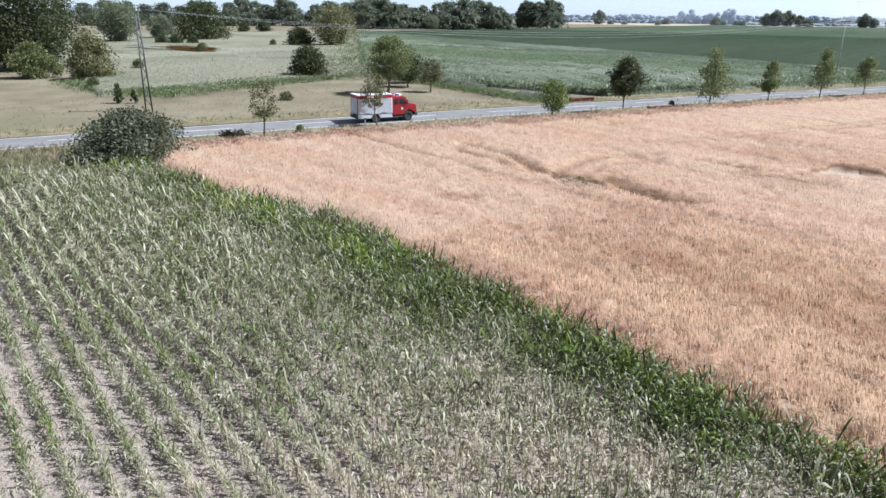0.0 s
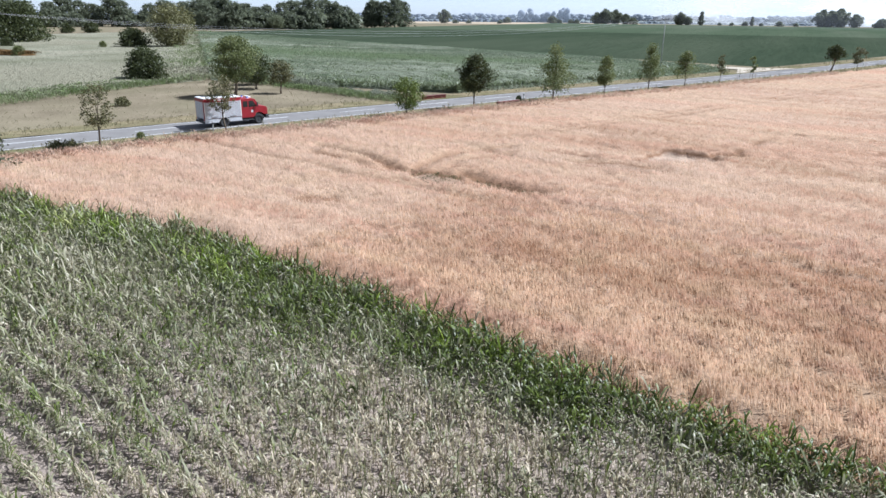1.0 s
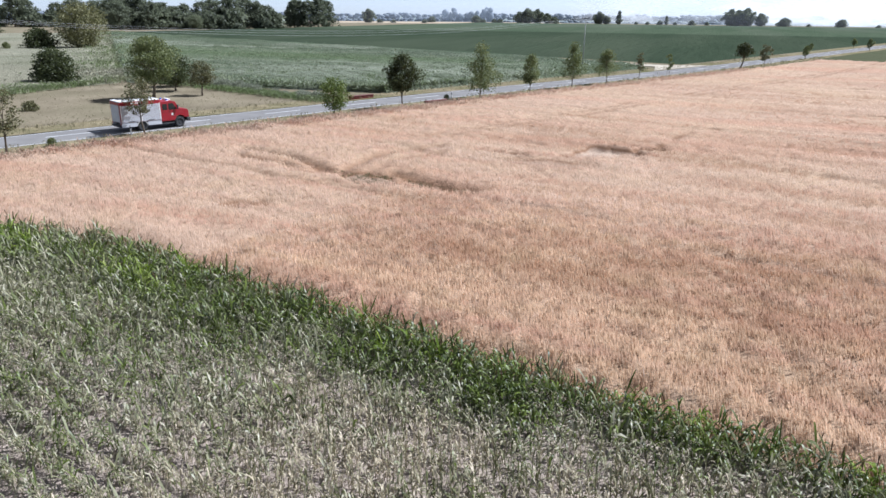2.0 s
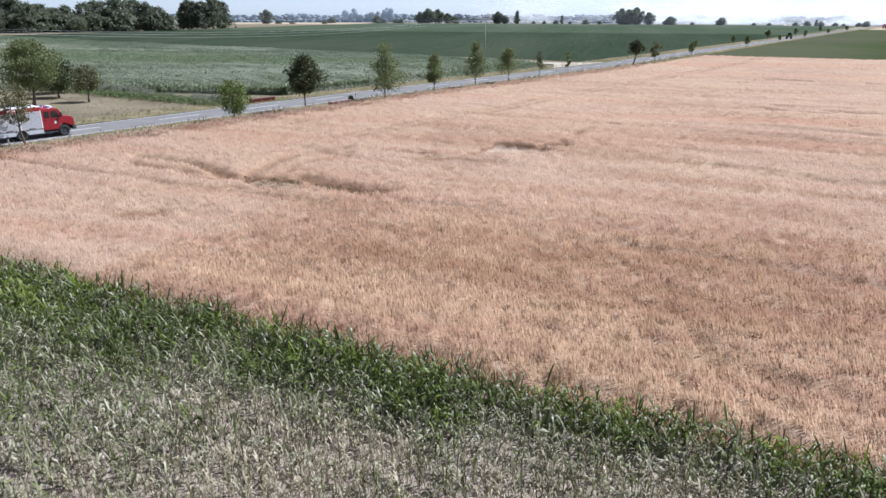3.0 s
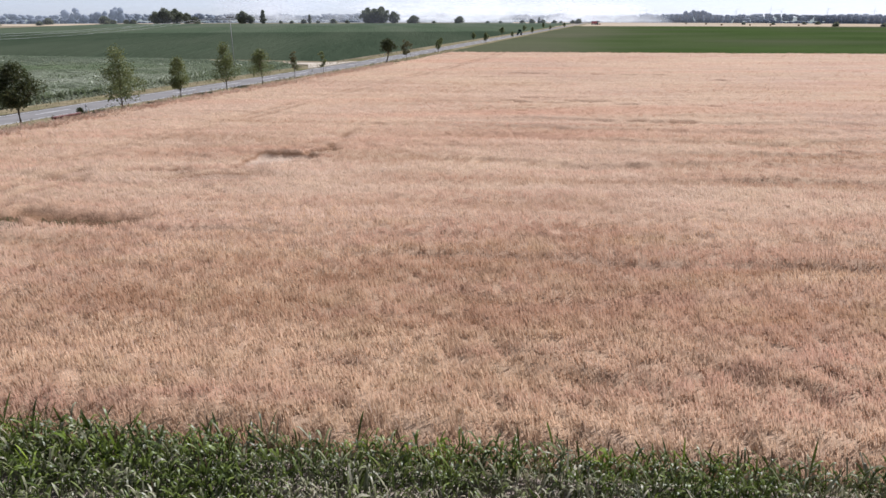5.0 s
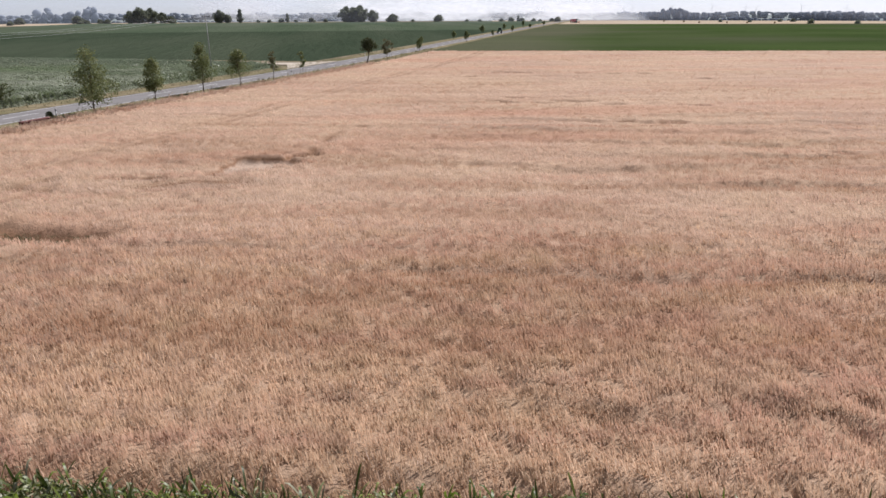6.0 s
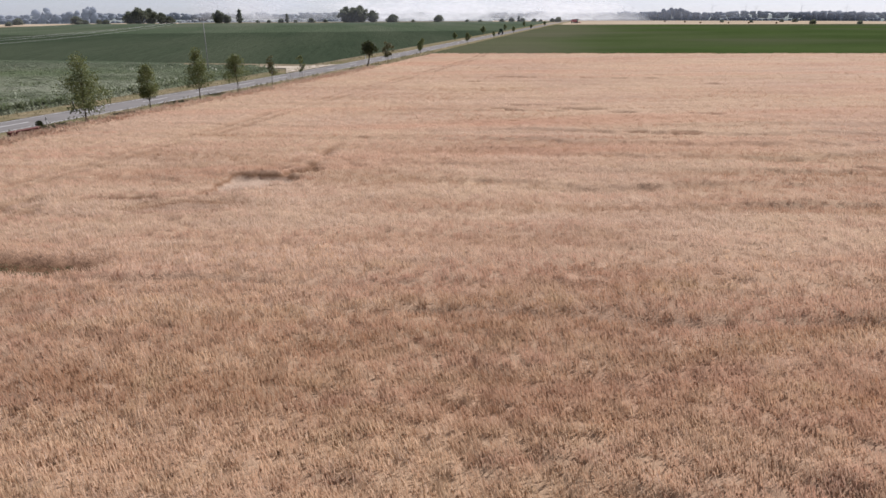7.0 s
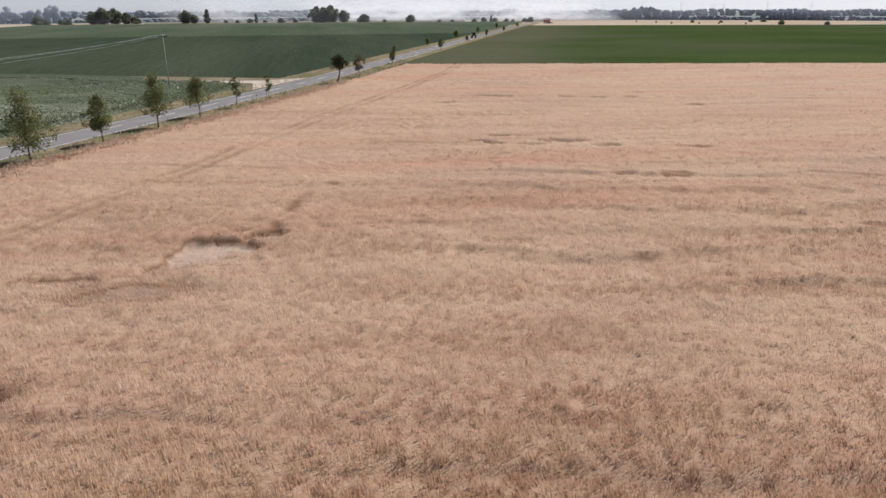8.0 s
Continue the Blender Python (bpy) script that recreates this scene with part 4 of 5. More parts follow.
sow_grass("marsh_plants", xs, ys, np.full(700, 0.9), rs.uniform(0.5, 1.1, 700), np.full(700, 2.0), rs.rand(700), M["marsh"], 27, "rusty brown marsh plants", "marsh plants")
X, Y, edge = patch((-205, 107.5), (-203.5, 110.0), (-186.5, 112.8), (-187.5, 110.2), 6, 12)
tagged(part("pond", grid_mesh("pond", X, Y, np.full(X.shape, 1.25)), M["water"]), "small bright pond in the marsh", "pond", "", "structure")

rows = np.concatenate([[191.6, 192], np.linspace(196, 605, 60), [606]])
cols = np.linspace(0, 1, 60) ** 1.6
N_ = np.repeat(rows[:, None], 60, 1)
e_s = np.zeros(len(rows))
for _ in range(25):
    px, py = row_place(e_s, rows)
    e_s = e_s + (by_road(py, -5.0)[0] - px)
E_ = e_s[:, None] + cols[None] * (620 - e_s[:, None])
X, Y = row_place(E_, N_)
Z = 0.42 + 0.12 * (fbm(X, Y, 8, 121) - 0.5)
Z[0], Z[-1], Z[:, 0] = 0, 0, 0
thin_ = np.clip(1 - step(8, 75, E_ - e_s[:, None] + 60 * (fbm(X, Y, 45, 123) - 0.5)) + 0.5 * (fbm(E_ / 8, N_, 14, 125) - 0.6), 0, 1)
tagged(part("crop_field_east", grid_mesh("crop_field_east", X, Y, Z, 0.65 * thin_), M["beet"]), "flat dark green field of low crop", "crop field", "", "structure")


def arc_sheet(name, b0, b1, r0, r1, z, mat, label, category):
    B, R_ = np.meshgrid(np.linspace(b0, b1, 60), np.linspace(r0, r1, 8))
    X, Y = -np.sin(B) * R_, 12 + np.cos(B) * R_
    return tagged(part(name, grid_mesh(name, X, Y, z - 15 * step(850, 1500, R_)), mat), label, category, "", "structure")


arc_sheet("stubble_field_east", -1.15, -0.20, 612, 1000, 0.08, M["stubble"], "pale harvested stubble field", "stubble field")
arc_sheet("stubble_field_west", 0.22, 0.72, 730, 860, 0.08, M["stubble"], "pale harvested stubble field far off", "stubble field")



# ---- trees and shrubs ----
def leaf_cloud(rs, centres, radii, per, leaf):
    """Leaves as bent quads scattered about clump centres."""
    m = len(centres) * per
    c = np.repeat(centres, per, 0)
    r = np.repeat(radii, per)
    g = rs.normal(0, 1, (m, 3))
    g /= np.linalg.norm(g, axis=1)[:, None] + 1e-6
    p = c + g * (r * (0.35 + 0.75 * rs.rand(m) ** 0.6))[:, None] * np.array((1, 1, 0.8))
    a = rs.normal(0, 1, (m, 3))
    a /= np.linalg.norm(a, axis=1)[:, None]
    b = np.cross(a, rs.normal(0, 1, (m, 3)))
    b /= np.linalg.norm(b, axis=1)[:, None] + 1e-6
    s = leaf * rs.uniform(0.6, 1.4, m)[:, None]
    a, b = a * s, b * s * 0.6
    v = np.stack([p - a, p - b + 0.1 * a, p + a, p + b + 0.1 * a], 1).reshape(-1, 3)
    return v, np.arange(m * 4).reshape(-1, 4)


def crown_points(rs, count, shape, r, z0, z1):
    """Clump centres for a crown of a given outline."""
    out = []
    p0, p1 = rs.rand(2) * 6.283
    while len(out) < count:
        u = rs.rand()
        z = z0 + (z1 - z0) * u
        if shape == "cone":
            w = (1.0 - 0.95 * u) if u > 0.12 else 0.55 + 3 * u
        elif shape == "egg":
            w = min(1.0, 0.45 + 3.2 * u) * (1.02 - u) ** 0.62
        elif shape == "spire":      # full below, with a thin leader on top
            w = min(1.0, 0.55 + 2.6 * u) * (1 - u / 0.78) ** 0.5 if u < 0.66 else 0.26 * (1.05 - u) / 0.39
            if u > 0.66 and rs.rand() < 0.55:
                continue
        elif shape == "vase":
            w = 0.35 + 0.65 * math.sin(math.pi * min(1, u * 0.85 + 0.12))
        elif shape == "column":
            w = 0.75 + 0.3 * math.sin(u * 9) if u < 0.85 else 0.75 * (1 - u) / 0.15 + 0.1
        elif shape == "tall":
            w = 1.0 - 0.6 * u ** 3
        elif shape == "mound":
            w = math.sqrt(max(0.02, 1 - u * u))
        else:
            w = math.sqrt(max(0.02, 1 - (2 * u - 1) ** 2))
        a, q = rs.rand() * 6.283, math.sqrt(rs.uniform(0.12, 1))
        k = 0.8 + 0.3 * math.sin(a * 2 + p0) * rs.rand() + 0.16 * math.sin(a * 3 + u * 7 + p1)
        out.append((math.cos(a) * r * w * q * k, math.sin(a) * r * w * q * k, z))
    return np.array(out)


def plant_tree(name, m, label, h, clear, r, shape, mat, seed, clumps=60, per=26, leaf=0.16, trunk=0.09, bend=0.0, category="tree", group="", clump=0.32, stems=1):
    rs = np.random.RandomState(seed)
    if leaf > 0.13 and name not in ("wood_tree", "poplar", "field_tree"):      # many finer leaves
        leaf, per = leaf * 0.66, int(per * 1.9)
    root = thing(name, m, label, category, group)
    bm = bmesh.new()
    top = clear + (h - clear) * 0.7
    cs = crown_points(rs, clumps, shape, r, clear + (h - clear) * 0.06, h * 0.97)
    cs[:, 0] += bend * np.sin(np.minimum(cs[:, 2], top) / top * 2.2) * (stems == 1)
    for st in range(stems):
        ox, oy = (0, 0) if stems == 1 else (rs.normal(0, r * 0.22), rs.normal(0, r * 0.22))
        pts = [(ox + bend * math.sin(z / top * 2.2) + rs.normal(0, 0.02) * z, oy + rs.normal(0, 0.02) * z, z) for z in np.linspace(-0.1, top, 7)]
        tube(bm, pts, [trunk * (1.25 - 1.1 * i / 6) * (1.3 if i == 0 else 1) for i in range(7)], 8)
        for c in cs[rs.permutation(len(cs))[:max(5, min(14, clumps // 5))]]:
            z0 = min(top * 0.95, max(clear * 0.8, c[2] * rs.uniform(0.45, 0.8)))
            i = min(5, int(z0 / top * 6))
            b = Vector(pts[i]).lerp(Vector(pts[i + 1]), z0 / top * 6 - i)
            mid = b.lerp(Vector(c), 0.5) + Vector((0, 0, -0.06 * h * rs.rand()))
            tube(bm, [b, mid, Vector(c)], [trunk * 0.42, trunk * 0.25, trunk * 0.07], 5)
    part("trunk", bm, M["bark"], root)
    cr = r * clump * rs.uniform(0.6, 1.3, len(cs))
    v, f = leaf_cloud(rs, cs, cr, per, leaf)
    v[:, 2] = np.maximum(v[:, 2], 0.03)
    part("crown", np_mesh("crown", v, f, False), M[mat], root)
    return root


def at(x, y, turn=0.0, z=0.0, size=1.0):
    return pose(x, y, z, 0, 0, turn) @ Matrix.Scale(size, 4)


AVENUE = "young trees along the road"
plant_tree("roadside_tree", at(-54.0, 48.4), "young roadside tree with a thin brownish crown", 5.6, 2.1, 1.85, "vase", "leaf_thin", 1, 44, 46, 0.085, 0.085, 0.3, group=AVENUE, clump=0.29)
plant_tree("roadside_tree", at(-51.4, 60.9), "young roadside tree with a sparse olive crown", 5.4, 1.9, 1.6, "vase", "leaf_thin", 2, 46, 46, 0.09, 0.075, -0.35, group=AVENUE, clump=0.30)
plant_tree("roadside_tree", at(-40.8, 78.9, 0, 0, 0.97), "small roadside tree with a fresh green round crown", 4.5, 1.0, 2.2, "ball", "leaf_fresh", 3, 75, 30, 0.15, 0.085, 0.1, group=AVENUE)
plant_tree("roadside_tree", at(-36.5, 88.2, 0, 0, 0.97), "roadside tree with a dense dark oval crown", 6.7, 2.3, 2.15, "ball", "leaf_dark", 4, 110, 38, 0.17, 0.11, 0.05, group=AVENUE)
plant_tree("roadside_tree", at(-30.9, 101.9, 0, 0, 0.97), "roadside tree with a wide airy light green crown", 7.7, 1.2, 3.2, "spire", "leaf_mid", 5, 76, 34, 0.16, 0.09, 0.15, group=AVENUE, clump=0.30)
plant_tree("roadside_tree", at(-26.3, 111.6, 0, 0, 0.97), "short roadside tree with a dark compact crown", 5.9, 1.7, 1.9, "egg", "leaf_mid", 6, 74, 32, 0.15, 0.075, 0, group=AVENUE)
plant_tree("roadside_tree", at(-22.2, 122.2, 0, 0, 0.97), "slender roadside tree with a narrow crown", 7.5, 1.7, 2.4, "spire", "leaf_mid", 7, 64, 36, 0.15, 0.08, 0.06, group=AVENUE)
plant_tree("roadside_tree", at(-18.2, 131.3, 0, 0, 0.97), "roadside tree with a light green airy crown", 5.8, 1.8, 2.6, "egg", "leaf_mid", 8, 60, 34, 0.15, 0.075, 0, group=AVENUE)
plant_tree("sapling", at(-13.8, 140.3, 0, 0, 0.97), "thin sapling with few pale leaves", 5.2, 1.7, 0.9, "column", "leaf_thin", 9, 26, 16, 0.17, 0.05, 0, group=AVENUE)
staked = plant_tree("sapling", at(-9.2, 148.2, 0, 0, 0.97), "thin sapling held between wooden stakes", 4.9, 1.6, 0.9, "column", "leaf_mid", 10, 22, 16, 0.17, 0.05, 0, group=AVENUE)
for sx, sy in ((0.5, 0.3), (-0.5, 0.3), (0.0, -0.55)):
    part("stake", tube(bmesh.new(), [(sx, sy, -0.1), (sx * 0.9, sy * 0.9, 1.5)], [0.045, 0.04], 6), M["wood"], staked)
plant_tree("roadside_tree", at(3.3, 176.3, 20, 0, 0.97), "leaning roadside tree with a dark flat crown", 5.9, 3.2, 1.8, "mound", "leaf_dark", 11, 70, 30, 0.2, 0.17, 0.75, group=AVENUE)
plant_tree("roadside_tree", at(8.7, 188.5, 0, 0, 0.97), "thin roadside tree with a pale crown", 5.2, 1.6, 1.5, "vase", "leaf_thin", 12, 40, 18, 0.2, 0.06, 0, group=AVENUE)
small = plant_tree("roadside_tree", at(20.3, 225.4, 0, 0, 0.97), "small dark roadside tree", 3.9, 1.0, 1.15, "vase", "leaf_mid", 13, 40, 24, 0.18, 0.07, 0, group=AVENUE)
for k, (yy_, sz) in enumerate(((263, 0.8), (290, 1.1), (312, 0.9), (345, 0.8), (372, 1.2), (405, 1.0), (440, 1.1), (480, 0.9), (520, 1.2), (560, 1.1))):
    px, py = by_road(float(yy_), -2.0 if k % 2 else 8.5)
    copy_thing(small, at(float(px), float(py), k * 70, 0, sz))

ORCHARD = "fruit trees on the mown meadow"
plant_tree("apple_tree", at(-71.6, 83.0), "old fruit tree with a broad uneven green crown", 8.0, 2.3, 4.0, "ball", "leaf_mid", 20, 100, 48, 0.2, 0.17, 0.6, group=ORCHARD, clump=0.24)
plant_tree("apple_tree", at(-80.5, 97.0), "low fruit tree with a grey-green crown", 4.4, 1.2, 3.0, "ball", "leaf_dark", 21, 70, 30, 0.2, 0.13, 0.1, group=ORCHARD)
plant_tree("apple_tree", at(-68.7, 89.3), "small fruit tree with a thin crown", 4.7, 1.5, 2.0, "vase", "leaf_thin", 22, 60, 26, 0.17, 0.1, 0.15, group=ORCHARD)
plant_tree("apple_tree", at(-76.0, 92.0), "low fruit tree with a dull green crown", 4.2, 1.1, 2.4, "ball", "leaf_dark", 23, 60, 30, 0.2, 0.11, 0.1, group=ORCHARD)

plant_tree("willow_tree", at(-150.0, 61.5), "huge old willow with a dense spreading crown", 23, 0.5, 13.0, "ball", "leaf_dark", 30, 380, 50, 0.38, 0.5, 0.4, clump=0.24)
plant_tree("willow_shrub", at(-121.0, 62.0), "broad willow shrub with yellowish green leaves", 6.8, 0.3, 4.6, "mound", "leaf_sere", 31, 150, 36, 0.28, 0.12, 0.3, category="shrub", stems=3)
plant_tree("willow_shrub", at(-131.0, 56.5), "rounded willow shrub beside the old tree", 5.6, 0.3, 3.8, "mound", "leaf_mid", 32, 110, 34, 0.28, 0.12, 0.3, category="shrub", stems=3)
grey_willow = plant_tree("willow_tree", at(-244, 125.5), "rounded grey-green willow tree", 12.5, 0.8, 8.2, "ball", "leaf_willow", 33, 150, 34, 0.5, 0.3, 0.2)
plant_tree("willow_tree", at(-262, 150), "small grey willow tree", 8.5, 0.6, 5.6, "ball", "leaf_willow", 34, 90, 30, 0.45, 0.2, 0.2)
plant_tree("willow_tree", at(-247, 159.2), "broad dark willow with a rounded crown", 12, 0.5, 12.5, "mound", "leaf_dark", 35, 200, 36, 0.55, 0.3, 0.2)
plant_tree("willow_tree", at(-177.9, 165.2), "yellowing willow with a wide thin crown", 12.2, 0.8, 8.6, "ball", "leaf_sere", 36, 150, 30, 0.42, 0.3, 0.2)
dark_shrub = plant_tree("willow_shrub", at(-186, 158), "low dark willow shrub in the reed meadow", 5.5, 0.3, 4.5, "mound", "leaf_dark", 37, 80, 30, 0.4, 0.15, 0.1, category="shrub", stems=2)
for k, (x_, y_, sz) in enumerate(((-223, 129.5, 0.5), (-219.5, 133, 0.6), (-216.5, 137, 0.5), (-324, 243, 0.9), (-330, 234, 0.8))):
    copy_thing(dark_shrub, at(x_, y_, k * 65, 0, sz))
plant_tree("hawthorn_bush", at(-98.7, 90.4), "dense dark green spreading bush on the meadow edge", 5.2, 0.2, 3.9, "mound", "leaf_dark", 38, 130, 36, 0.24, 0.11, 0.1, category="bush", stems=3)
plant_tree("roadside_bush", at(-53.0, 34.9), "big dusty green bush beside the road", 3.6, 0.0, 5.5, "mound", "leaf_dusty", 39, 300, 60, 0.125, 0.08, 0.1, category="bush", stems=5, clump=0.18)
plant_tree("conifer", at(-88.6, 50.9), "small dark young conifer", 2.5, 0.1, 0.8, "cone", "leaf_dark", 40, 40, 30, 0.12, 0.05, 0)
plant_tree("conifer", at(-87.0, 52.2), "very small dark conifer", 1.7, 0.1, 0.6, "cone", "leaf_dark", 41, 30, 26, 0.12, 0.04, 0)
low = plant_tree("low_bush", at(-76.4, 68.2), "low brownish bush on the mown meadow", 0.85, 0.05, 1.45, "mound", "leaf_thin", 42, 40, 28, 0.11, 0.04, 0, category="bush", stems=2)
green_low = plant_tree("low_bush", at(-105.9, 55.3), "low green bush on the meadow", 1.8, 0.05, 1.2, "mound", "leaf_mid", 43, 40, 28, 0.14, 0.04, 0, category="bush", stems=2)
copy_thing(green_low, at(-131, 75, 40, 0, 1.25))
copy_thing(green_low, at(-190, 150, 40, 0, 1.3))
copy_thing(green_low, at(-170.5, 112.5, 10, 0, 1.6))
for k, (yy_, off_, sz) in enumerate(((53.4, -2.2, 0.45), (46.9, -2.2, 0.75), (47.9, -2.2, 0.7), (99.5, -1.6, 0.45))):
    px, py = by_road(float(yy_), off_)
    copy_thing(low if k % 3 else green_low, at(float(px), float(py), k * 50, 0, sz))
hedge_b = plant_tree("hedge_bush", at(-76.5, 100.0), "hoary grey-green hedge bush at the field edge", 1.3, 0.05, 2.2, "mound", "leaf_hoary", 44, 80, 30, 0.14, 0.05, 0, category="bush", stems=3, group="hedge along the field")
for k in range(1, 12):
    u = k / 11
    copy_thing(hedge_b, at(-76.5 + 25.5 * u + math.sin(k * 5) * 0.6, 100 - 8.0 * u + math.sin(k * 3) * 0.8, k * 77, 0, 0.72 - 0.2 * u + 0.16 * math.sin(k * 7)))
green_hedge = plant_tree("hedge_bush", at(-84, 101), "fresh green bush at the field edge", 2.0, 0.05, 2.0, "mound", "leaf_fresh", 45, 60, 30, 0.22, 0.05, 0, category="bush", stems=3, group="hedge along the field")
copy_thing(green_hedge, at(-89, 99, 60, 0, 0.8))

# woods beyond the fields
WOOD = "trees at the wood's edge"
oak = plant_tree("wood_tree", at(-335, 330), "tall dark broadleaf tree at the wood's edge", 16, 0.0, 10.0, "tall", "leaf_hazed", 50, 230, 20, 0.50, 0.3, 0.2, group=WOOD, clump=0.16)
ash = plant_tree("wood_tree", at(-322, 340), "tall broadleaf tree at the wood's edge", 16, 0.0, 8.6, "tall", "leaf_hazed", 51, 210, 20, 0.50, 0.3, 0.2, group=WOOD, clump=0.16)
poplar = plant_tree("poplar", at(-284, 436), "tall slim poplar standing with others", 18, 0.0, 7.6, "tall", "leaf_hazed", 52, 190, 20, 0.50, 0.3, 0.1, group=WOOD, clump=0.16)
rt = random.Random(4)


def bearing(yaw, dist):
    return -math.sin(yaw) * dist, 12 + math.cos(yaw) * dist


# bearing to the left and height of each tree
DARK_WOOD = [(0.819, 17.3), (0.803, 18.1), (0.787, 18.9), (0.776, 12.8), (0.761, 14.9), (0.746, 12.9), (0.733, 14.4), (0.712, 15.9), (0.695, 17.3), (0.676, 18.8), (0.657, 18.2), (0.642, 16.5), (0.628, 14.2), (0.619, 10.7)]
POPLARS = [(0.596, 12.5), (0.586, 18.3), (0.572, 17.6), (0.558, 19.6), (0.547, 18.1)]
WOOD_BEHIND = [(0.993, 15.0), (0.977, 18.3), (0.962, 16.3), (0.947, 14.2), (0.926, 19.0), (0.911, 16.6), (0.881, 14.6), (0.861, 16.6), (0.837, 16.0), (1.037, 16.4), (1.02, 15.2), (1.055, 12.9), (1.076, 14.4), (1.098, 13.3), (1.119, 15.1), (1.144, 15.5), (1.169, 13.7), (1.196, 14.1)]
for rows_, dist in ((DARK_WOOD, 480), (WOOD_BEHIND, 540)):
    for b, h_ in rows_:
        x_, y_ = bearing(b, dist + rt.uniform(-10, 14))
        copy_thing(rt.choice((oak, ash)), at(x_, y_, rt.random() * 360, 0, h_ / 15.5))
undergrowth = []
for i in range(34):       # undergrowth between the trunks
    b, dist = (0.83 - 0.215 * rt.random(), 470) if i < 18 else (1.2 - 0.37 * rt.random(), 530)
    x_, y_ = bearing(b, dist)
    undergrowth.append((x_, y_, rt.random() * 360, rt.uniform(0.9, 1.6)))
for b, h_ in POPLARS:
    x_, y_ = bearing(b, 513 + rt.uniform(-6, 6))
    copy_thing(poplar, at(x_, y_, rt.random() * 360, 0, h_ / 17.5))
x_, y_ = bearing(0.72, 462)
copy_thing(grey_willow, at(x_, y_, 80, 0, 0.62))
x_, y_ = bearing(0.488, 758)
field_tree = plant_tree("field_tree", at(x_, y_), "single round tree far out between fields", 13, 0.0, 7.6, "ball", "leaf_hazed", 53, 90, 30, 0.7, 0.3, 0.2)
bushy = plant_tree("field_tree", at(*bearing(0.338, 806)), "low round tree on the far field edge", 7.0, 0.0, 6.6, "mound", "leaf_hazed", 54, 70, 26, 0.7, 0.3, 0.1)
pointed = plant_tree("field_tree", at(*bearing(0.143, 807)), "slim pointed tree on the far field edge", 13.6, 0.0, 4.6, "cone", "leaf_hazed", 55, 60, 26, 0.7, 0.25, 0.1)
for x_, y_, t_, k_ in undergrowth:
    copy_thing(bushy, at(x_, y_, t_, 0, k_))
# bearing, distance and height of the others on the far field edge
ROUND_TREES = [(0.277, 807, 11.4), (0.266, 807, 14.7), (0.254, 812, 14.1), (0.24, 807, 10.2), (0.169, 807, 12.2), (0.159, 807, 8.2), (0.002, 807, 15.3), (-0.008, 815, 14.6), (-0.017, 807, 16.4), (-0.035, 807, 11.6)]
LOW_TREES = [(0.4, 806, 5.7), (0.328, 806, 3.6), (0.313, 807, 4.0), (0.305, 807, 3.9), (0.23, 807, 6.3), (0.089, 807, 3.8), (0.049, 807, 4.3), (-0.062, 807, 7.4), (-0.126, 807, 6.6), (0.473, 758, 3.4), (0.454, 758, 3.0), (0.41, 758, 3.5), (0.12, 812, 2.6), (0.105, 812, 2.8), (0.07, 812, 2.6), (0.03, 812, 3.0), (-0.09, 812, 2.4)]
ROAD_END_TREES = [(-0.165, 786, 2.6), (-0.183, 786, 2.6), (-0.213, 786, 3.2), (-0.226, 786, 4.2), (-0.241, 786, 3.8), (-0.257, 786, 3.2), (-0.266, 786, 2.4), (-0.282, 786, 3.4), (-0.29, 780, 4.6)]
STUBBLE_BUSHES = [(-0.605, 700, 3.4), (-0.655, 690, 2.8), (-0.50, 760, 2.2), (-0.535, 760, 2.0), (-0.585, 800, 2.8), (-0.57, 800, 2.4)]
for rows_, tree, own in ((ROUND_TREES, field_tree, 13.0), (LOW_TREES + ROAD_END_TREES + STUBBLE_BUSHES, bushy, 7.0), ([(0.081, 807, 9.1), (-0.236, 786, 6.4)], pointed, 13.6)):
    for b, dist, h_ in rows_:
        x_, y_ = bearing(b, dist)
        copy_thing(tree, at(x_, y_, rt.random() * 360, 0, h_ / own))


# hazy woods at the edge of sight; their haze is in the leaf colour
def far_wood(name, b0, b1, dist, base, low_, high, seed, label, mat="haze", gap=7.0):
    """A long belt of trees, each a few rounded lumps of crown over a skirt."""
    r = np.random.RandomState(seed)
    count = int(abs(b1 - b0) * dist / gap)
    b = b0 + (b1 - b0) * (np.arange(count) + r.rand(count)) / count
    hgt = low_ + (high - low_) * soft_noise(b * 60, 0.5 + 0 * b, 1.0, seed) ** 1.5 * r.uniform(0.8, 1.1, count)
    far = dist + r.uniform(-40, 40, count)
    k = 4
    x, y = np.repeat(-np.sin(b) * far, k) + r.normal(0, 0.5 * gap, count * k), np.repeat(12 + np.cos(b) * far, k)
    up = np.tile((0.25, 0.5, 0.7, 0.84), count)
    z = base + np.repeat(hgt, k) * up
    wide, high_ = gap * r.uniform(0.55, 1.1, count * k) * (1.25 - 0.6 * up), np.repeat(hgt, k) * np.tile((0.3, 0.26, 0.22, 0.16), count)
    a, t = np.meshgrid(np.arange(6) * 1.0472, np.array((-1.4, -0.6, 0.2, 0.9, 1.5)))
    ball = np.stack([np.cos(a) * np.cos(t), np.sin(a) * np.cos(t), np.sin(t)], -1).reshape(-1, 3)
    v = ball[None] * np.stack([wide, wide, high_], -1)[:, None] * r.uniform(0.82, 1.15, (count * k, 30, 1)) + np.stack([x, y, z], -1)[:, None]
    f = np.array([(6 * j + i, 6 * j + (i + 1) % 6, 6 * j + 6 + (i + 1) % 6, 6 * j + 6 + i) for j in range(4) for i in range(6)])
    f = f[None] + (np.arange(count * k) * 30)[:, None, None]
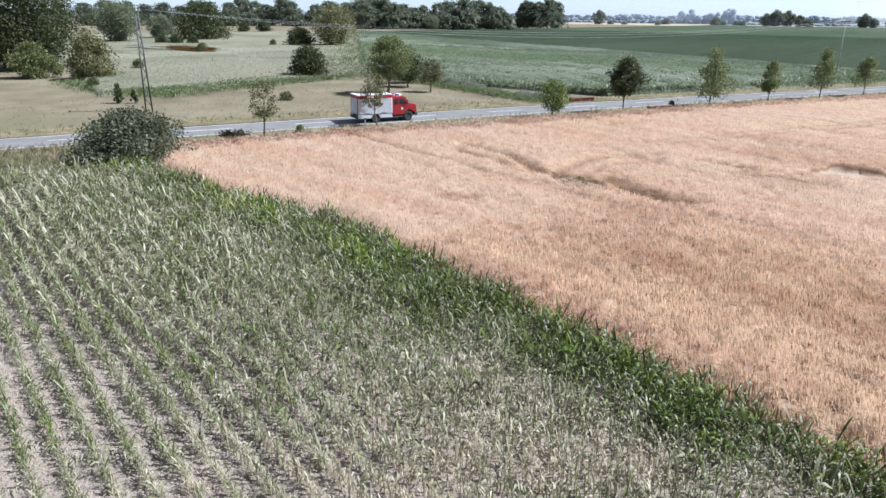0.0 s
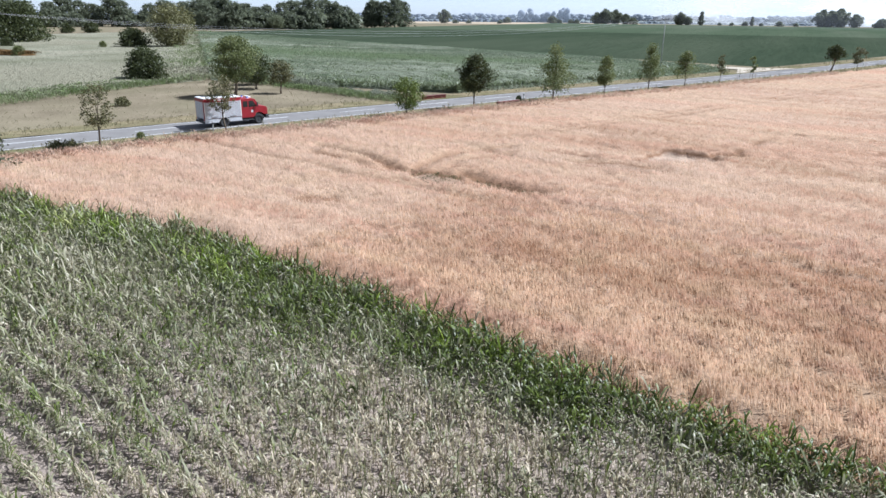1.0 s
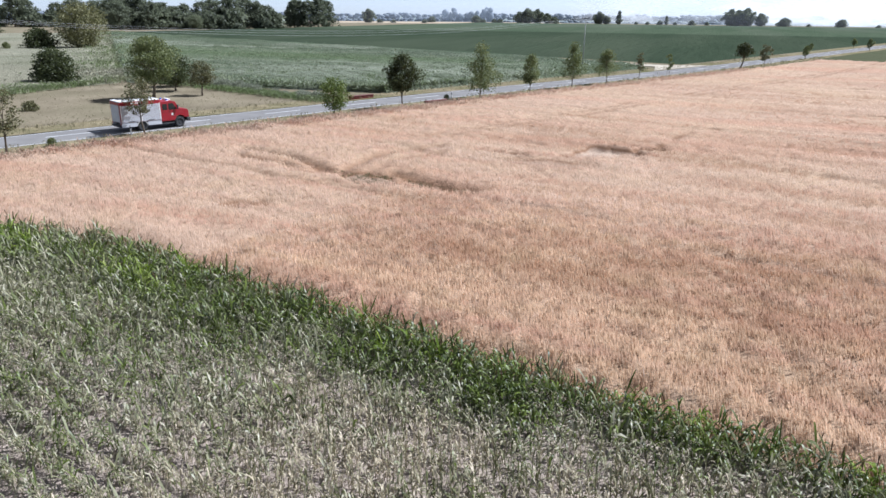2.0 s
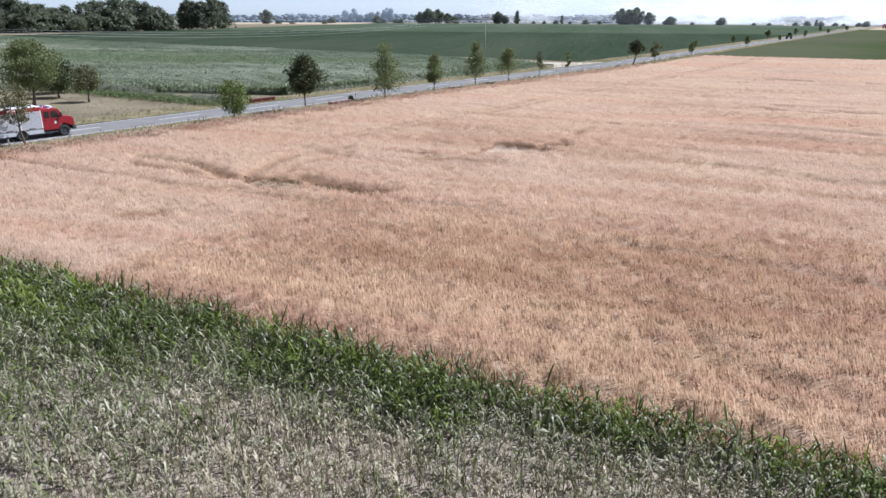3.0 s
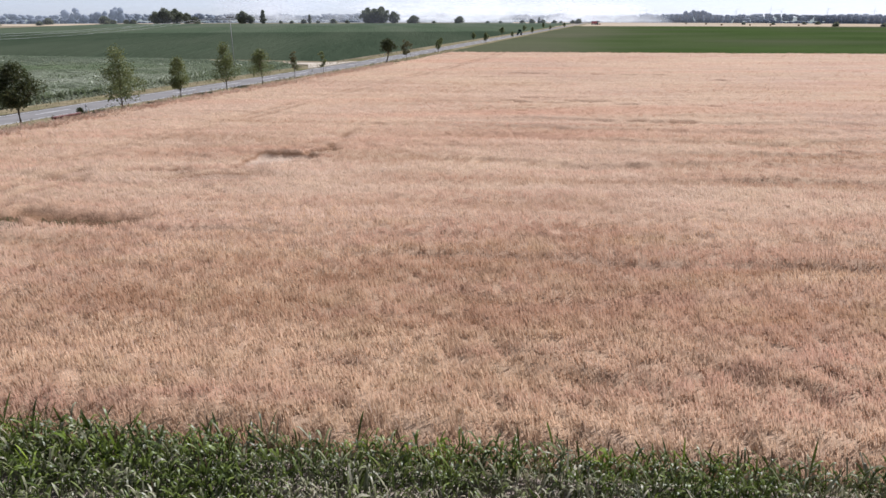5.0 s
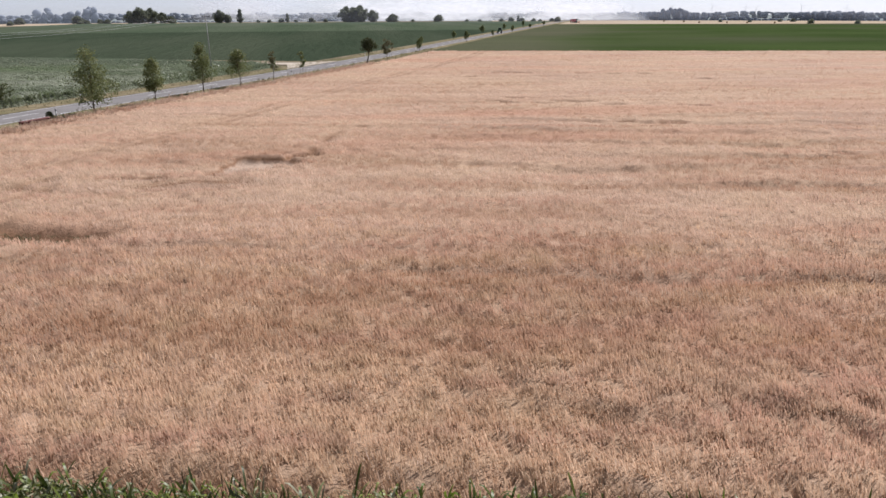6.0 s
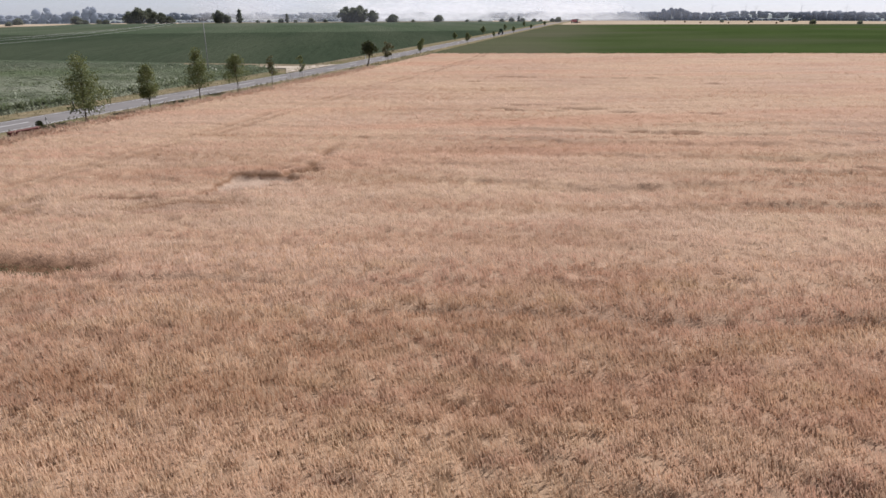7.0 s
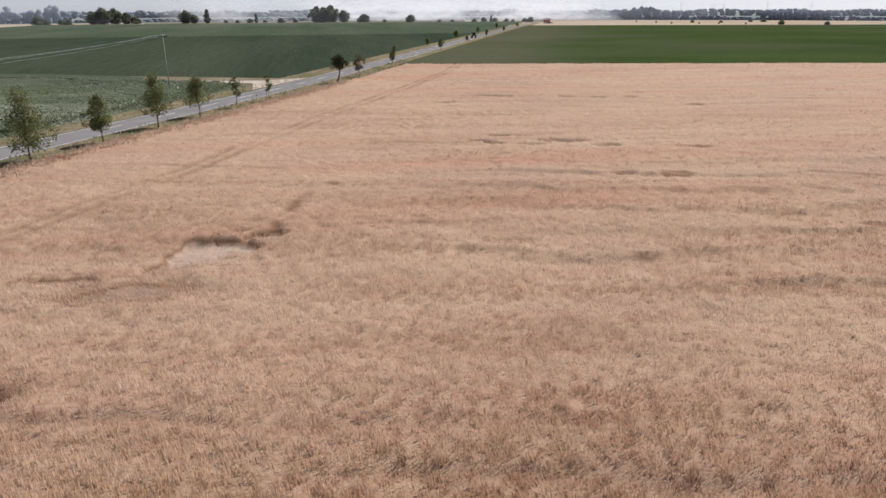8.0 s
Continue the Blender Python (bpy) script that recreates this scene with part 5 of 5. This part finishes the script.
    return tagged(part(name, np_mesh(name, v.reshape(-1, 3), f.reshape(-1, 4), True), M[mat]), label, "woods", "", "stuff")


far_wood("hazed_woods", 1.35, 0.30, 1500, -16, 12, 20, 61, "long hazy blue woods on the horizon")
far_wood("hazed_woods", 0.32, -0.30, 1550, -16, 9, 15, 62, "low hazy blue woods on the horizon")
far_wood("hazed_woods", -0.26, -1.0, 1500, -16, 11, 17, 63, "hazy blue woods beyond the stubble", "haze_blue")
far_wood("hazed_woods", -0.40, -0.50, 1350, -13, 20, 30, 64, "taller hazy woods beyond the stubble", "haze_blue")
far_wood("hazed_woods", -0.585, -0.665, 1350, -13, 18, 27, 67, "hazy tree group beyond the stubble", "haze_blue")
far_wood("hazed_woods", 0.375, 0.318, 1400, -14, 22, 36, 65, "tall hazy tree group on the horizon", "haze_far", 9.0)
far_wood("hazed_woods", 1.35, -1.0, 2600, -16, 18, 26, 66, "faint blue ridge of woods on the horizon", "haze_far", 14.0)


# ---- poles and wires ----
def lattice_pole(m, h, label):
    root = thing("power_pole", m, label, "power pole", "poles of the power line")
    for s in (-1, 1):
        part("leg", tube(bmesh.new(), [(0, 0.36 * s, -0.2), (0, 0.13 * s, h * 0.97)], [0.10, 0.085], 6), M["steel"], root)
    for i in range(11):
        z0, z1 = h * (0.06 + i * 0.08), h * (0.06 + (i + 1) * 0.08)
        w0, w1 = 0.36 - 0.23 * z0 / h, 0.36 - 0.23 * z1 / h
        s = 1 if i % 2 else -1
        part("brace", tube(bmesh.new(), [(0, -w0 * s, z0), (0, w1 * s, z1)], [0.045, 0.045], 5), M["steel"], root)
    arm = part("crossarm", box(bmesh.new(), -0.9, 0.9, -0.05, 0.05, h - 0.35, h - 0.23), M["steel"], root)
    for x_ in (-0.82, 0.0, 0.82):
        part("insulator", tube(bmesh.new(), [(x_, 0, h - 0.23), (x_, 0, h - 0.14), (x_, 0, h - 0.06), (x_, 0, h + 0.02)], [0.03, 0.06, 0.05, 0.03], 8), M["white"], arm)
    return root


def wood_pole(m, h, label, arm_half=0.9):
    root = thing("power_pole", m, label, "power pole", "poles of the power line")
    part("pole", tube(bmesh.new(), [(0, 0, -0.2), (0, 0, h)], [0.085, 0.06], 8), M["pole_grey"], root)
    arm = part("crossarm", box(bmesh.new(), -arm_half, arm_half, -0.06, 0.06, h - 0.5, h - 0.36), M["dark"], root)
    for x_ in (-arm_half * 0.9, 0.0, arm_half * 0.9):
        part("insulator", tube(bmesh.new(), [(x_, 0, h - 0.36), (x_, 0, h - 0.25), (x_, 0, h - 0.15)], [0.03, 0.07, 0.04], 8), M["dark"], arm)
    return root


P1, P2 = (-78.3, 49.6), (-27.7, 159.1)
line_turn = math.degrees(math.atan2(P2[1] - P1[1], P2[0] - P1[0])) - 90
lattice_pole(at(P1[0], P1[1], line_turn), 11.6, "steel lattice power pole with two leaning legs")
wood_pole(at(P2[0], P2[1], line_turn), 11.0, "slim wooden power pole with a crossarm")
for b, dist in ((-0.099, 777), (-0.196, 776)):
    x_, y_ = bearing(b, dist)
    wood_pole(at(x_, y_, 8), 10.5, "far wooden power pole with a wide crossarm", 5.0)
SAG = 11.0
for a_, b_, za, zb in ((P1, P2, 11.6, 10.8),):
    for side, rise in ((-0.82, 0.0), (0.0, 0.32), (0.82, -0.32)):
        t_ = radians(line_turn)
        ox, oy = math.cos(t_) * side, math.sin(t_) * side
        pts = [(a_[0] + (b_[0] - a_[0]) * u + ox, a_[1] + (b_[1] - a_[1]) * u + oy, za + (zb - za) * u + (rise * 4 - SAG) * u * (1 - u)) for u in np.linspace(0, 1, 17)]
        tagged(part("power_wire", tube(bmesh.new(), pts, [0.008] * 17, 5), M["wire"]), "thin sagging power wire between poles", "wire", "wires of the power line")


# wind turbines, faint on the horizon
def turbine(m, h, spin):
    root = thing("wind_turbine", m, "slim white wind turbine on the horizon", "wind turbine", "wind turbines on the horizon")
    part("tower", tube(bmesh.new(), [(0, 0, 0), (0, 0, h)], [1.0, 0.6], 8), M["white"], root)
    hub = part("nacelle", box(bmesh.new(), -1.0, 1.0, -4, 4, h - 1.0, h + 1.2, 0.3), M["white"], root)
    for k in range(3):
        a = spin + k * 2.094
        part("blade", tube(bmesh.new(), [(0, -4.5, h), (math.sin(a) * 8, -4.6, h + math.cos(a) * 8), (math.sin(a) * 24, -4.6, h + math.cos(a) * 24)], [0.4, 0.6, 0.12], 5), M["white"], hub)
    return root


for k, (b, h_) in enumerate(((-0.197, 26), (-0.34, 42), (-0.379, 41), (-0.39, 40), (-0.441, 44), (-0.491, 45), (-0.531, 44), (-0.543, 38), (-0.595, 43), (-0.644, 36))):
    x_, y_ = bearing(b, 4200)
    turbine(at(x_, y_, math.degrees(b), -15), h_, k * 0.7)


# ---- things along the road ----
def delineator(y_, off_):
    x0, y0 = by_road(float(y_), off_)
    root = thing("delineator_post", pose(float(x0), float(y0), 0, 0, 0, math.degrees(road_turn(y_))), "white plastic roadside post with a black band", "delineator", "posts along the road")
    bm = bmesh.new()
    for v in box(bm, -0.05, 0.05, -0.06, 0.06, -0.1, 1.02, 0.012).verts:
        if v.co.z > 0.9:
            v.co.z -= (v.co.x + 0.05) * 0.8
    part("post", bm, M["white"], root)
    part("black_band", box(bmesh.new(), -0.054, 0.054, -0.064, 0.064, 0.68, 0.86, 0.01), M["dark"], root)
    return root


for y_, off_ in ((62.2, 7.2), (60.4, -0.8), (112.0, 7.2), (101.0, -0.9), (151.0, -0.9), (158.0, 7.2), (203, -0.9), (205, 7.2), (24.0, 7.2)):
    delineator(y_, off_)


def parapet(y0, y1, off_, h):
    """A low brick culvert wall: courses of single bricks under a capstone."""
    ya = (y0 + y1) / 2
    x0, yb = by_road(ya, off_)
    root = thing("culvert_wall", pose(float(x0), float(yb), 0, 0, 0, math.degrees(road_turn(ya))), "low red brick culvert wall beside the road", "wall", "culvert walls at the road")
    length = (y1 - y0) * 1.08
    part("wall_core", box(bmesh.new(), -length / 2 + 0.02, length / 2 - 0.02, -0.16, 0.16, -0.2, h - 0.1), M["brick"], root)
    shared = bpy.data.meshes.new("brick")
    bm = box(bmesh.new(), -0.12, 0.12, -0.185, 0.185, 0.0, 0.066)
    bm.to_mesh(shared)
    bm.free()
    shared.materials.append(M["brick"])
    for c in range(int((h - 0.1) / 0.078)):
        for i in range(int(length / 0.25)):
            b = new("brick", shared)
            b.parent = root
            b.location = (-length / 2 + 0.14 + i * 0.25 + (0.06 if c % 2 else -0.0), 0, c * 0.078 + 0.005)
    for i in range(5):
        part("capstone", box(bmesh.new(), -length / 2 + i * length / 5 + 0.01, -length / 2 + (i + 1) * length / 5 - 0.01, -0.23, 0.23, h - 0.1, h, 0.015), M["cap"], root)
    return root


parapet(94.2, 97.8, -3.4, 0.6)
parapet(90.4, 94.2, 7.4, 0.60)


# ---- fire engine on the road ----
def wheel(parent, x, y, r, w):
    s = 1 if y > 0 else -1
    bm = bmesh.new()
    prof = [(r * 0.56, -w / 2), (r * 0.9, -w / 2), (r, -w * 0.36), (r, w * 0.36), (r * 0.9, w / 2), (r * 0.56, w / 2)]
    rings = [[bm.verts.new((x + math.cos(a) * q, y + yy, r + math.sin(a) * q)) for q, yy in prof] for a in np.linspace(0, 2 * math.pi, 24, endpoint=False)]
    for i in range(24):
        for j in range(len(prof)):
            bm.faces.new((rings[i][j], rings[i][(j + 1) % 6], rings[(i + 1) % 24][(j + 1) % 6], rings[(i + 1) % 24][j])).smooth = True
    bmesh.ops.recalc_face_normals(bm, faces=bm.faces)
    part("tyre", bm, M["black"], parent)
    bm = bmesh.new()
    bmesh.ops.create_cone(bm, cap_ends=True, segments=20, radius1=r * 0.57, radius2=r * 0.57, depth=w * 0.7, matrix=Matrix.Translation((x, y, r)) @ Matrix.Rotation(math.pi / 2, 4, "X"))
    bmesh.ops.create_cone(bm, cap_ends=True, segments=12, radius1=r * 0.24, radius2=r * 0.2, depth=w * 0.95, matrix=Matrix.Translation((x, y, r)) @ Matrix.Rotation(s * math.pi / 2, 4, "X"))
    part("rim", bm, M["dark"], parent)


def profile_solid(points, half, bevel):
    """A side outline (x, z) extruded across y."""
    bm = bmesh.new()
    a = [bm.verts.new((x, -half, z)) for x, z in points]
    b = [bm.verts.new((x, half, z)) for x, z in points]
    bm.faces.new(a)
    bm.faces.new(b[::-1])
    for i in range(len(points)):
        j = (i + 1) % len(points)
        bm.faces.new((a[j], a[i], b[i], b[j]))
    bmesh.ops.recalc_face_normals(bm, faces=bm.faces)
    bmesh.ops.bevel(bm, geom=list(bm.edges), offset=bevel, segments=2, affect="EDGES", profile=0.6)
    return bm


def fire_engine(m):
    root = thing("fire_engine", m, "red fire engine with a grey shuttered box body on the road", "fire engine")
    part("chassis", box(bmesh.new(), -3.5, 3.1, -0.5, 0.5, 0.5, 0.85), M["dark"], root)
    body = part("box_body", box(bmesh.new(), -3.62, 0.38, -1.2, 1.2, 0.95, 2.93, 0.03), M["red"], root, "red box body")
    part("roof_panel", box(bmesh.new(), -3.6, 0.36, -1.18, 1.18, 2.93, 3.02, 0.03), M["white"], body, "pale roof panel")
    for s in (-1, 1):
        for x0, x1 in ((-3.5, -1.62), (-1.54, 0.28)):
            bm = bmesh.new()
            k = 22
            for i in range(k):
                z0 = 0.98 + i * 1.62 / k
                box(bm, x0 + 0.04, x1 - 0.04, min(s * 1.19, s * 1.222), max(s * 1.19, s * 1.222), z0, z0 + 1.62 / k - 0.012)
            sh = part("roller_shutter", bm, M["silver"], body, "grey slatted roller shutter")
            part("shutter_handle", box(bmesh.new(), (x0 + x1) / 2 - 0.3, (x0 + x1) / 2 + 0.3, min(s * 1.22, s * 1.25), max(s * 1.22, s * 1.25), 1.04, 1.08), M["dark"], sh)
        for x0 in (-3.55, -1.58, 0.3):
            part("shutter_rail", box(bmesh.new(), x0 - 0.04, x0 + 0.06, min(s * 1.19, s * 1.235), max(s * 1.19, s * 1.235), 0.97, 2.64), M["white"], body)
        for i, (x0, w) in enumerate(((-2.5, 0.12), (-2.34, 0.10), (-2.2, 0.12), (-2.04, 0.11), (-1.9, 0.12), (-1.74, 0.1), (-1.6, 0.12), (-1.3, 0.1), (-1.16, 0.12), (-1.0, 0.1))):
            part("lettering_bar", box(bmesh.new(), x0, x0 + w, min(s * 1.2, s * 1.206), max(s * 1.2, s * 1.206), 2.72, 2.86), M["white"], body, "white lettering, too small to read")
        for x0, x1 in ((-3.6, -2.1), (-1.0, 0.36)):
            part("side_locker", box(bmesh.new(), x0, x1, min(s * 0.75, s * 1.18), max(s * 0.75, s * 1.18), 0.5, 0.94, 0.02), M["silver"], root, "grey lower locker")
        part("wheel_arch", tube(bmesh.new(), [(-1.55 + math.cos(a) * 0.56, s * 1.12, 0.46 + math.sin(a) * 0.56) for a in np.linspace(0.2, 2.94, 9)], [0.06] * 9, 6), M["white"], root)
    bm = bmesh.new()
    for i in range(20):
        z0 = 0.98 + i * 1.66 / 20
        box(bm, -3.665, -3.615, -0.98, 0.98, z0, z0 + 0.072)
    part("rear_shutter", bm, M["silver"], body, "grey rear roller shutter")
    part("rear_bumper", box(bmesh.new(), -3.75, -3.55, -1.15, 1.15, 0.5, 0.7, 0.03), M["dark"], root)
    for s in (-1, 1):
        part("tail_lamp", box(bmesh.new(), -3.68, -3.6, s * 1.08 - 0.06, s * 1.08 + 0.06, 0.76, 0.94, 0.01), M["red"], root)
    part("ladder", box(bmesh.new(), -3.2, -0.3, 0.35, 0.42, 3.02, 3.1), M["steel"], body)
    part("ladder_rail", box(bmesh.new(), -3.2, -0.3, 0.75, 0.82, 3.02, 3.1), M["steel"], body)
    cab = part("crew_cab", profile_solid([(0.42, 0.72), (0.42, 2.68), (1.65, 2.72), (2.0, 2.62), (2.38, 1.92), (3.18, 1.78), (3.33, 1.62), (3.35, 0.95), (2.88, 0.95), (2.72, 1.12), (2.35, 1.22), (1.95, 1.1), (1.78, 0.72)], 1.1, 0.04), M["red"], root, "red crew cab with a short bonnet")
    for s in (-1, 1):
        y0, y1 = min(s * 1.095, s * 1.115), max(s * 1.095, s * 1.115)
        part("side_window", box(bmesh.new(), 0.62, 1.12, y0, y1, 1.85, 2.45, 0.008), M["glass"], cab, "dark side window")
        part("side_window", profile_at([(1.26, 1.82), (1.26, 2.46), (1.72, 2.48), (2.15, 1.86)], s * 1.095, s * 1.115), M["glass"], cab, "dark front side window")
        for x0, x1 in ((0.56, 1.19), (1.2, 1.98)):
            d_ = part("door", box(bmesh.new(), x0 + 0.01, x1 - 0.01, min(s * 1.096, s * 1.108), max(s * 1.096, s * 1.108), 0.85, 1.8, 0.004), M["red"], cab)
            part("door_handle", box(bmesh.new(), x0 + 0.08, x0 + 0.22, min(s * 1.1, s * 1.14), max(s * 1.1, s * 1.14), 1.66, 1.7), M["dark"], d_)
        part("emblem", box(bmesh.new(), 1.5, 1.72, min(s * 1.1, s * 1.114), max(s * 1.1, s * 1.114), 1.25, 1.5), M["white"], cab, "small pale emblem")
        part("mirror", box(bmesh.new(), 2.1, 2.2, min(s * 1.2, s * 1.36), max(s * 1.2, s * 1.36), 1.85, 2.3, 0.02), M["dark"], root)
        part("headlamp", box(bmesh.new(), 3.33, 3.39, s * 0.82 - 0.13, s * 0.82 + 0.13, 1.12, 1.34, 0.02), M["lamp"], cab)
        part("step_board", box(bmesh.new(), 0.6, 1.7, min(s * 0.8, s * 1.12), max(s * 0.8, s * 1.12), 0.45, 0.56), M["dark"], root)
        part("mudguard", tube(bmesh.new(), [(2.3 + math.cos(a) * 0.56, s * 1.08, 0.46 + math.sin(a) * 0.56) for a in np.linspace(0.1, 3.0, 9)], [0.055] * 9, 6), M["black"], root)
        bl = part("blue_lamp", tube(bmesh.new(), [(1.3, s * 0.7, 2.7), (1.3, s * 0.7, 2.84), (1.3, s * 0.7, 2.88)], [0.10, 0.09, 0.04], 12), M["blue"], root, "blue warning lamp")
        part("lamp_base", tube(bmesh.new(), [(1.3, s * 0.7, 2.66), (1.3, s * 0.7, 2.74)], [0.15, 0.15], 12), M["white"], bl)
    part("light_bar", box(bmesh.new(), 1.5, 1.78, -0.55, 0.55, 2.7, 2.86, 0.04), M["white"], root, "white equipment bar on the cab roof")
    w = bmesh.new()
    vs = [w.verts.new(p) for p in ((2.038, -0.95, 2.55), (2.038, 0.95, 2.55), (2.342, 1.0, 1.99), (2.342, -1.0, 1.99))]
    w.faces.new(vs)
    ext = bmesh.ops.extrude_face_region(w, geom=list(w.faces))
    for v in ext["geom"]:
        if isinstance(v, bmesh.types.BMVert):
            v.co += Vector((0.02, 0, 0.013))
    part("windscreen", w, M["glass"], cab, "dark windscreen")
    part("grille", box(bmesh.new(), 3.34, 3.38, -0.6, 0.6, 1.05, 1.5, 0.01), M["dark"], cab)
    part("front_bumper", box(bmesh.new(), 3.1, 3.45, -1.15, 1.15, 0.55, 0.9, 0.04), M["dark"], root)
    for x_ in (-1.55, 2.3):
        for s in (-1, 1):
            hub = thing("wheel", Matrix.Identity(4), "", "")
            hub.parent = root
            wheel(hub, x_, s * 1.0, 0.50, 0.30)
    return root


def profile_at(points, y0, y1):
    bm = profile_solid(points, abs(y1 - y0) / 2, 0.004)
    for v in bm.verts:
        v.co.y += (y0 + y1) / 2
    return bm


fx, fy = by_road(63.5, 1.75)
fire_engine(pose(float(fx), float(fy), 0.085, 0, 0, math.degrees(road_turn(63.5))))


# ---- farm machines far off ----
def tractor(m):
    root = thing("tractor", m, "dark green tractor driving on the far road", "tractor")
    part("bonnet", box(bmesh.new(), 0.2, 2.1, -0.45, 0.45, 0.9, 1.7, 0.08), M["green_paint"], root)
    cabin = part("cab", box(bmesh.new(), -1.1, 0.3, -0.75, 0.75, 1.1, 2.75, 0.1), M["glass"], root, "glazed cab")
    part("cab_roof", box(bmesh.new(), -1.2, 0.4, -0.85, 0.85, 2.75, 2.9, 0.05), M["green_paint"], cabin)
    part("exhaust", tube(bmesh.new(), [(0.5, 0.5, 1.6), (0.5, 0.5, 2.7)], [0.05, 0.05], 6), M["dark"], root)
    for x_, r, w_ in ((-0.7, 0.85, 0.5), (1.6, 0.6, 0.4)):
        for s in (-1, 1):
            hub = thing("wheel", Matrix.Identity(4), "", "")
            hub.parent = root
            wheel(hub, x_, s * 0.95, r, w_)
    return root


fx, fy = by_road(386.0, 1.8)
tractor(pose(float(fx), float(fy), 0.09, 0, 0, math.degrees(road_turn(386.0)) + 180))


def harvester(m):
    root = thing("combine_harvester", m, "red combine harvester working on the stubble field", "combine harvester")
    part("body", profile_solid([(-3.5, 1.2), (-3.8, 2.6), (-2.8, 3.6), (1.2, 3.6), (1.4, 1.2)], 1.4, 0.08), M["red"], root)
    part("cab", box(bmesh.new(), 1.4, 2.9, -0.9, 0.9, 1.9, 3.7, 0.1), M["glass"], root)
    part("header", box(bmesh.new(), 3.4, 4.4, -3.2, 3.2, 0.3, 1.1, 0.08), M["red"], root)
    part("feeder", box(bmesh.new(), 2.0, 3.5, -0.6, 0.6, 0.7, 1.7, 0.05), M["dark"], root)
    for x_, r, w_ in ((1.5, 0.9, 0.6), (-2.6, 0.6, 0.45)):
        for s in (-1, 1):
            hub = thing("wheel", Matrix.Identity(4), "", "")
            hub.parent = root
            wheel(hub, x_, s * 1.35, r, w_)
    return root


x_, y_ = bearing(-0.312, 705)
harvester(pose(x_, y_, 0.1, 0, 0, 20))


def round_bale(m):
    bm = bmesh.new()
    tube(bm, [(0, -0.65, 0.75), (0, -0.6, 0.75), (0, 0.6, 0.75), (0, 0.65, 0.75)], [0.6, 0.75, 0.75, 0.6], 18)
    ob = part("straw_bale", bm, M["hay"])
    ob.matrix_basis = m
    return tagged(ob, "round straw bale lying on the stubble field", "straw bale", "bales on the stubble")


for b, dist, t_ in ((-0.474, 706, 10), (-0.508, 705, 60), (-0.532, 705, 130), (-0.564, 705, 80), (-0.455, 750, 20), (-0.43, 780, 40)):
    x_, y_ = bearing(b, dist)
    round_bale(pose(x_, y_, 0.08, 0, 0, t_))

# ---- drifting smoke behind the fields: a thin far veil; added sheets for air haze ----
def smoke_material(name, colour):
    m_ = bpy.data.materials.new(name)
    m_.use_nodes = True
    nt = m_.node_tree
    for nd in list(nt.nodes):
        if nd.type != "OUTPUT_MATERIAL":
            nt.nodes.remove(nd)
    wisp = noise_of(nt, placed(nt, True, 0, (0.35, 0.35, 1)), 0.020, 6, 0.62, 0.34, 0.72)
    thick = nt.nodes.new("ShaderNodeAttribute")
    thick.attribute_name = "tone"
    mul = nt.nodes.new("ShaderNodeMath")
    mul.operation = "MULTIPLY"
    nt.links.new(wisp, mul.inputs[0])
    nt.links.new(thick.outputs["Fac"], mul.inputs[1])
    front, back = nt.nodes.new("ShaderNodeBsdfDiffuse"), nt.nodes.new("ShaderNodeBsdfTranslucent")
    front.inputs[0].default_value = back.inputs[0].default_value = (*colour, 1)
    two, veil = nt.nodes.new("ShaderNodeMixShader"), nt.nodes.new("ShaderNodeMixShader")
    nt.links.new(front.outputs[0], two.inputs[1])
    nt.links.new(back.outputs[0], two.inputs[2])
    nt.links.new(mul.outputs[0], veil.inputs[0])
    nt.links.new(nt.nodes.new("ShaderNodeBsdfTransparent").outputs[0], veil.inputs[1])
    nt.links.new(two.outputs[0], veil.inputs[2])
    nt.links.new(veil.outputs[0], nt.nodes["Material Output"].inputs[0])
    return m_


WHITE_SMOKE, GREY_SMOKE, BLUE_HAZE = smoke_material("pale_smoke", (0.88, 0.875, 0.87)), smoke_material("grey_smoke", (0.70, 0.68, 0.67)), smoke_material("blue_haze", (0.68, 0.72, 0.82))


def smoke(name, mat, b0, b1, dist, z1, lean, dense, foot=0.35, label="pale smoke drifting over the burning stubble"):
    S, T = np.meshgrid(np.linspace(0, 1, 40), np.linspace(0, 1, 16))
    B = b0 + (b1 - b0) * S + lean * T
    base = -15 * float(step(850, 1500, dist)) - 0.5
    R_ = dist - 1.3 * (z1 - base) * T           # tilted to face the sun, so that the sheet is lit brighter
    X, Y = -np.sin(B) * R_, 12 + np.cos(B) * R_
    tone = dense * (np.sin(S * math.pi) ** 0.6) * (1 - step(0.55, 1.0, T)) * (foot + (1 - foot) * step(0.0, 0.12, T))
    me = grid_mesh(name, X, Y, base + (z1 - base) * T, tone)
    return tagged(part(name, me, mat), label, "smoke", "", "backdrop")


smoke("smoke_bank", WHITE_SMOKE, 0.16, -0.38, 1180, 62, 0.06, 1.3)
smoke("smoke_bank", WHITE_SMOKE, -0.10, -0.42, 1050, 30, 0.05, 1.4)
smoke("smoke_plume", GREY_SMOKE, 0.20, 0.09, 1250, 150, 0.06, 1.0, 0.35, "grey smoke plume rising and drifting")
# two translucent sheets added to imitate air haze and whiten the low sky
smoke("haze_sheet", BLUE_HAZE, 1.5, -1.2, 640, 40, 0.0, 0.14, 0.0, "thin sheet added to stand in for air haze over the far fields")
smoke("haze_sheet", BLUE_HAZE, 1.5, -1.2, 1000, 150, 0.0, 0.34, 0.0, "thin sheet added to stand in for air haze over the far fields")
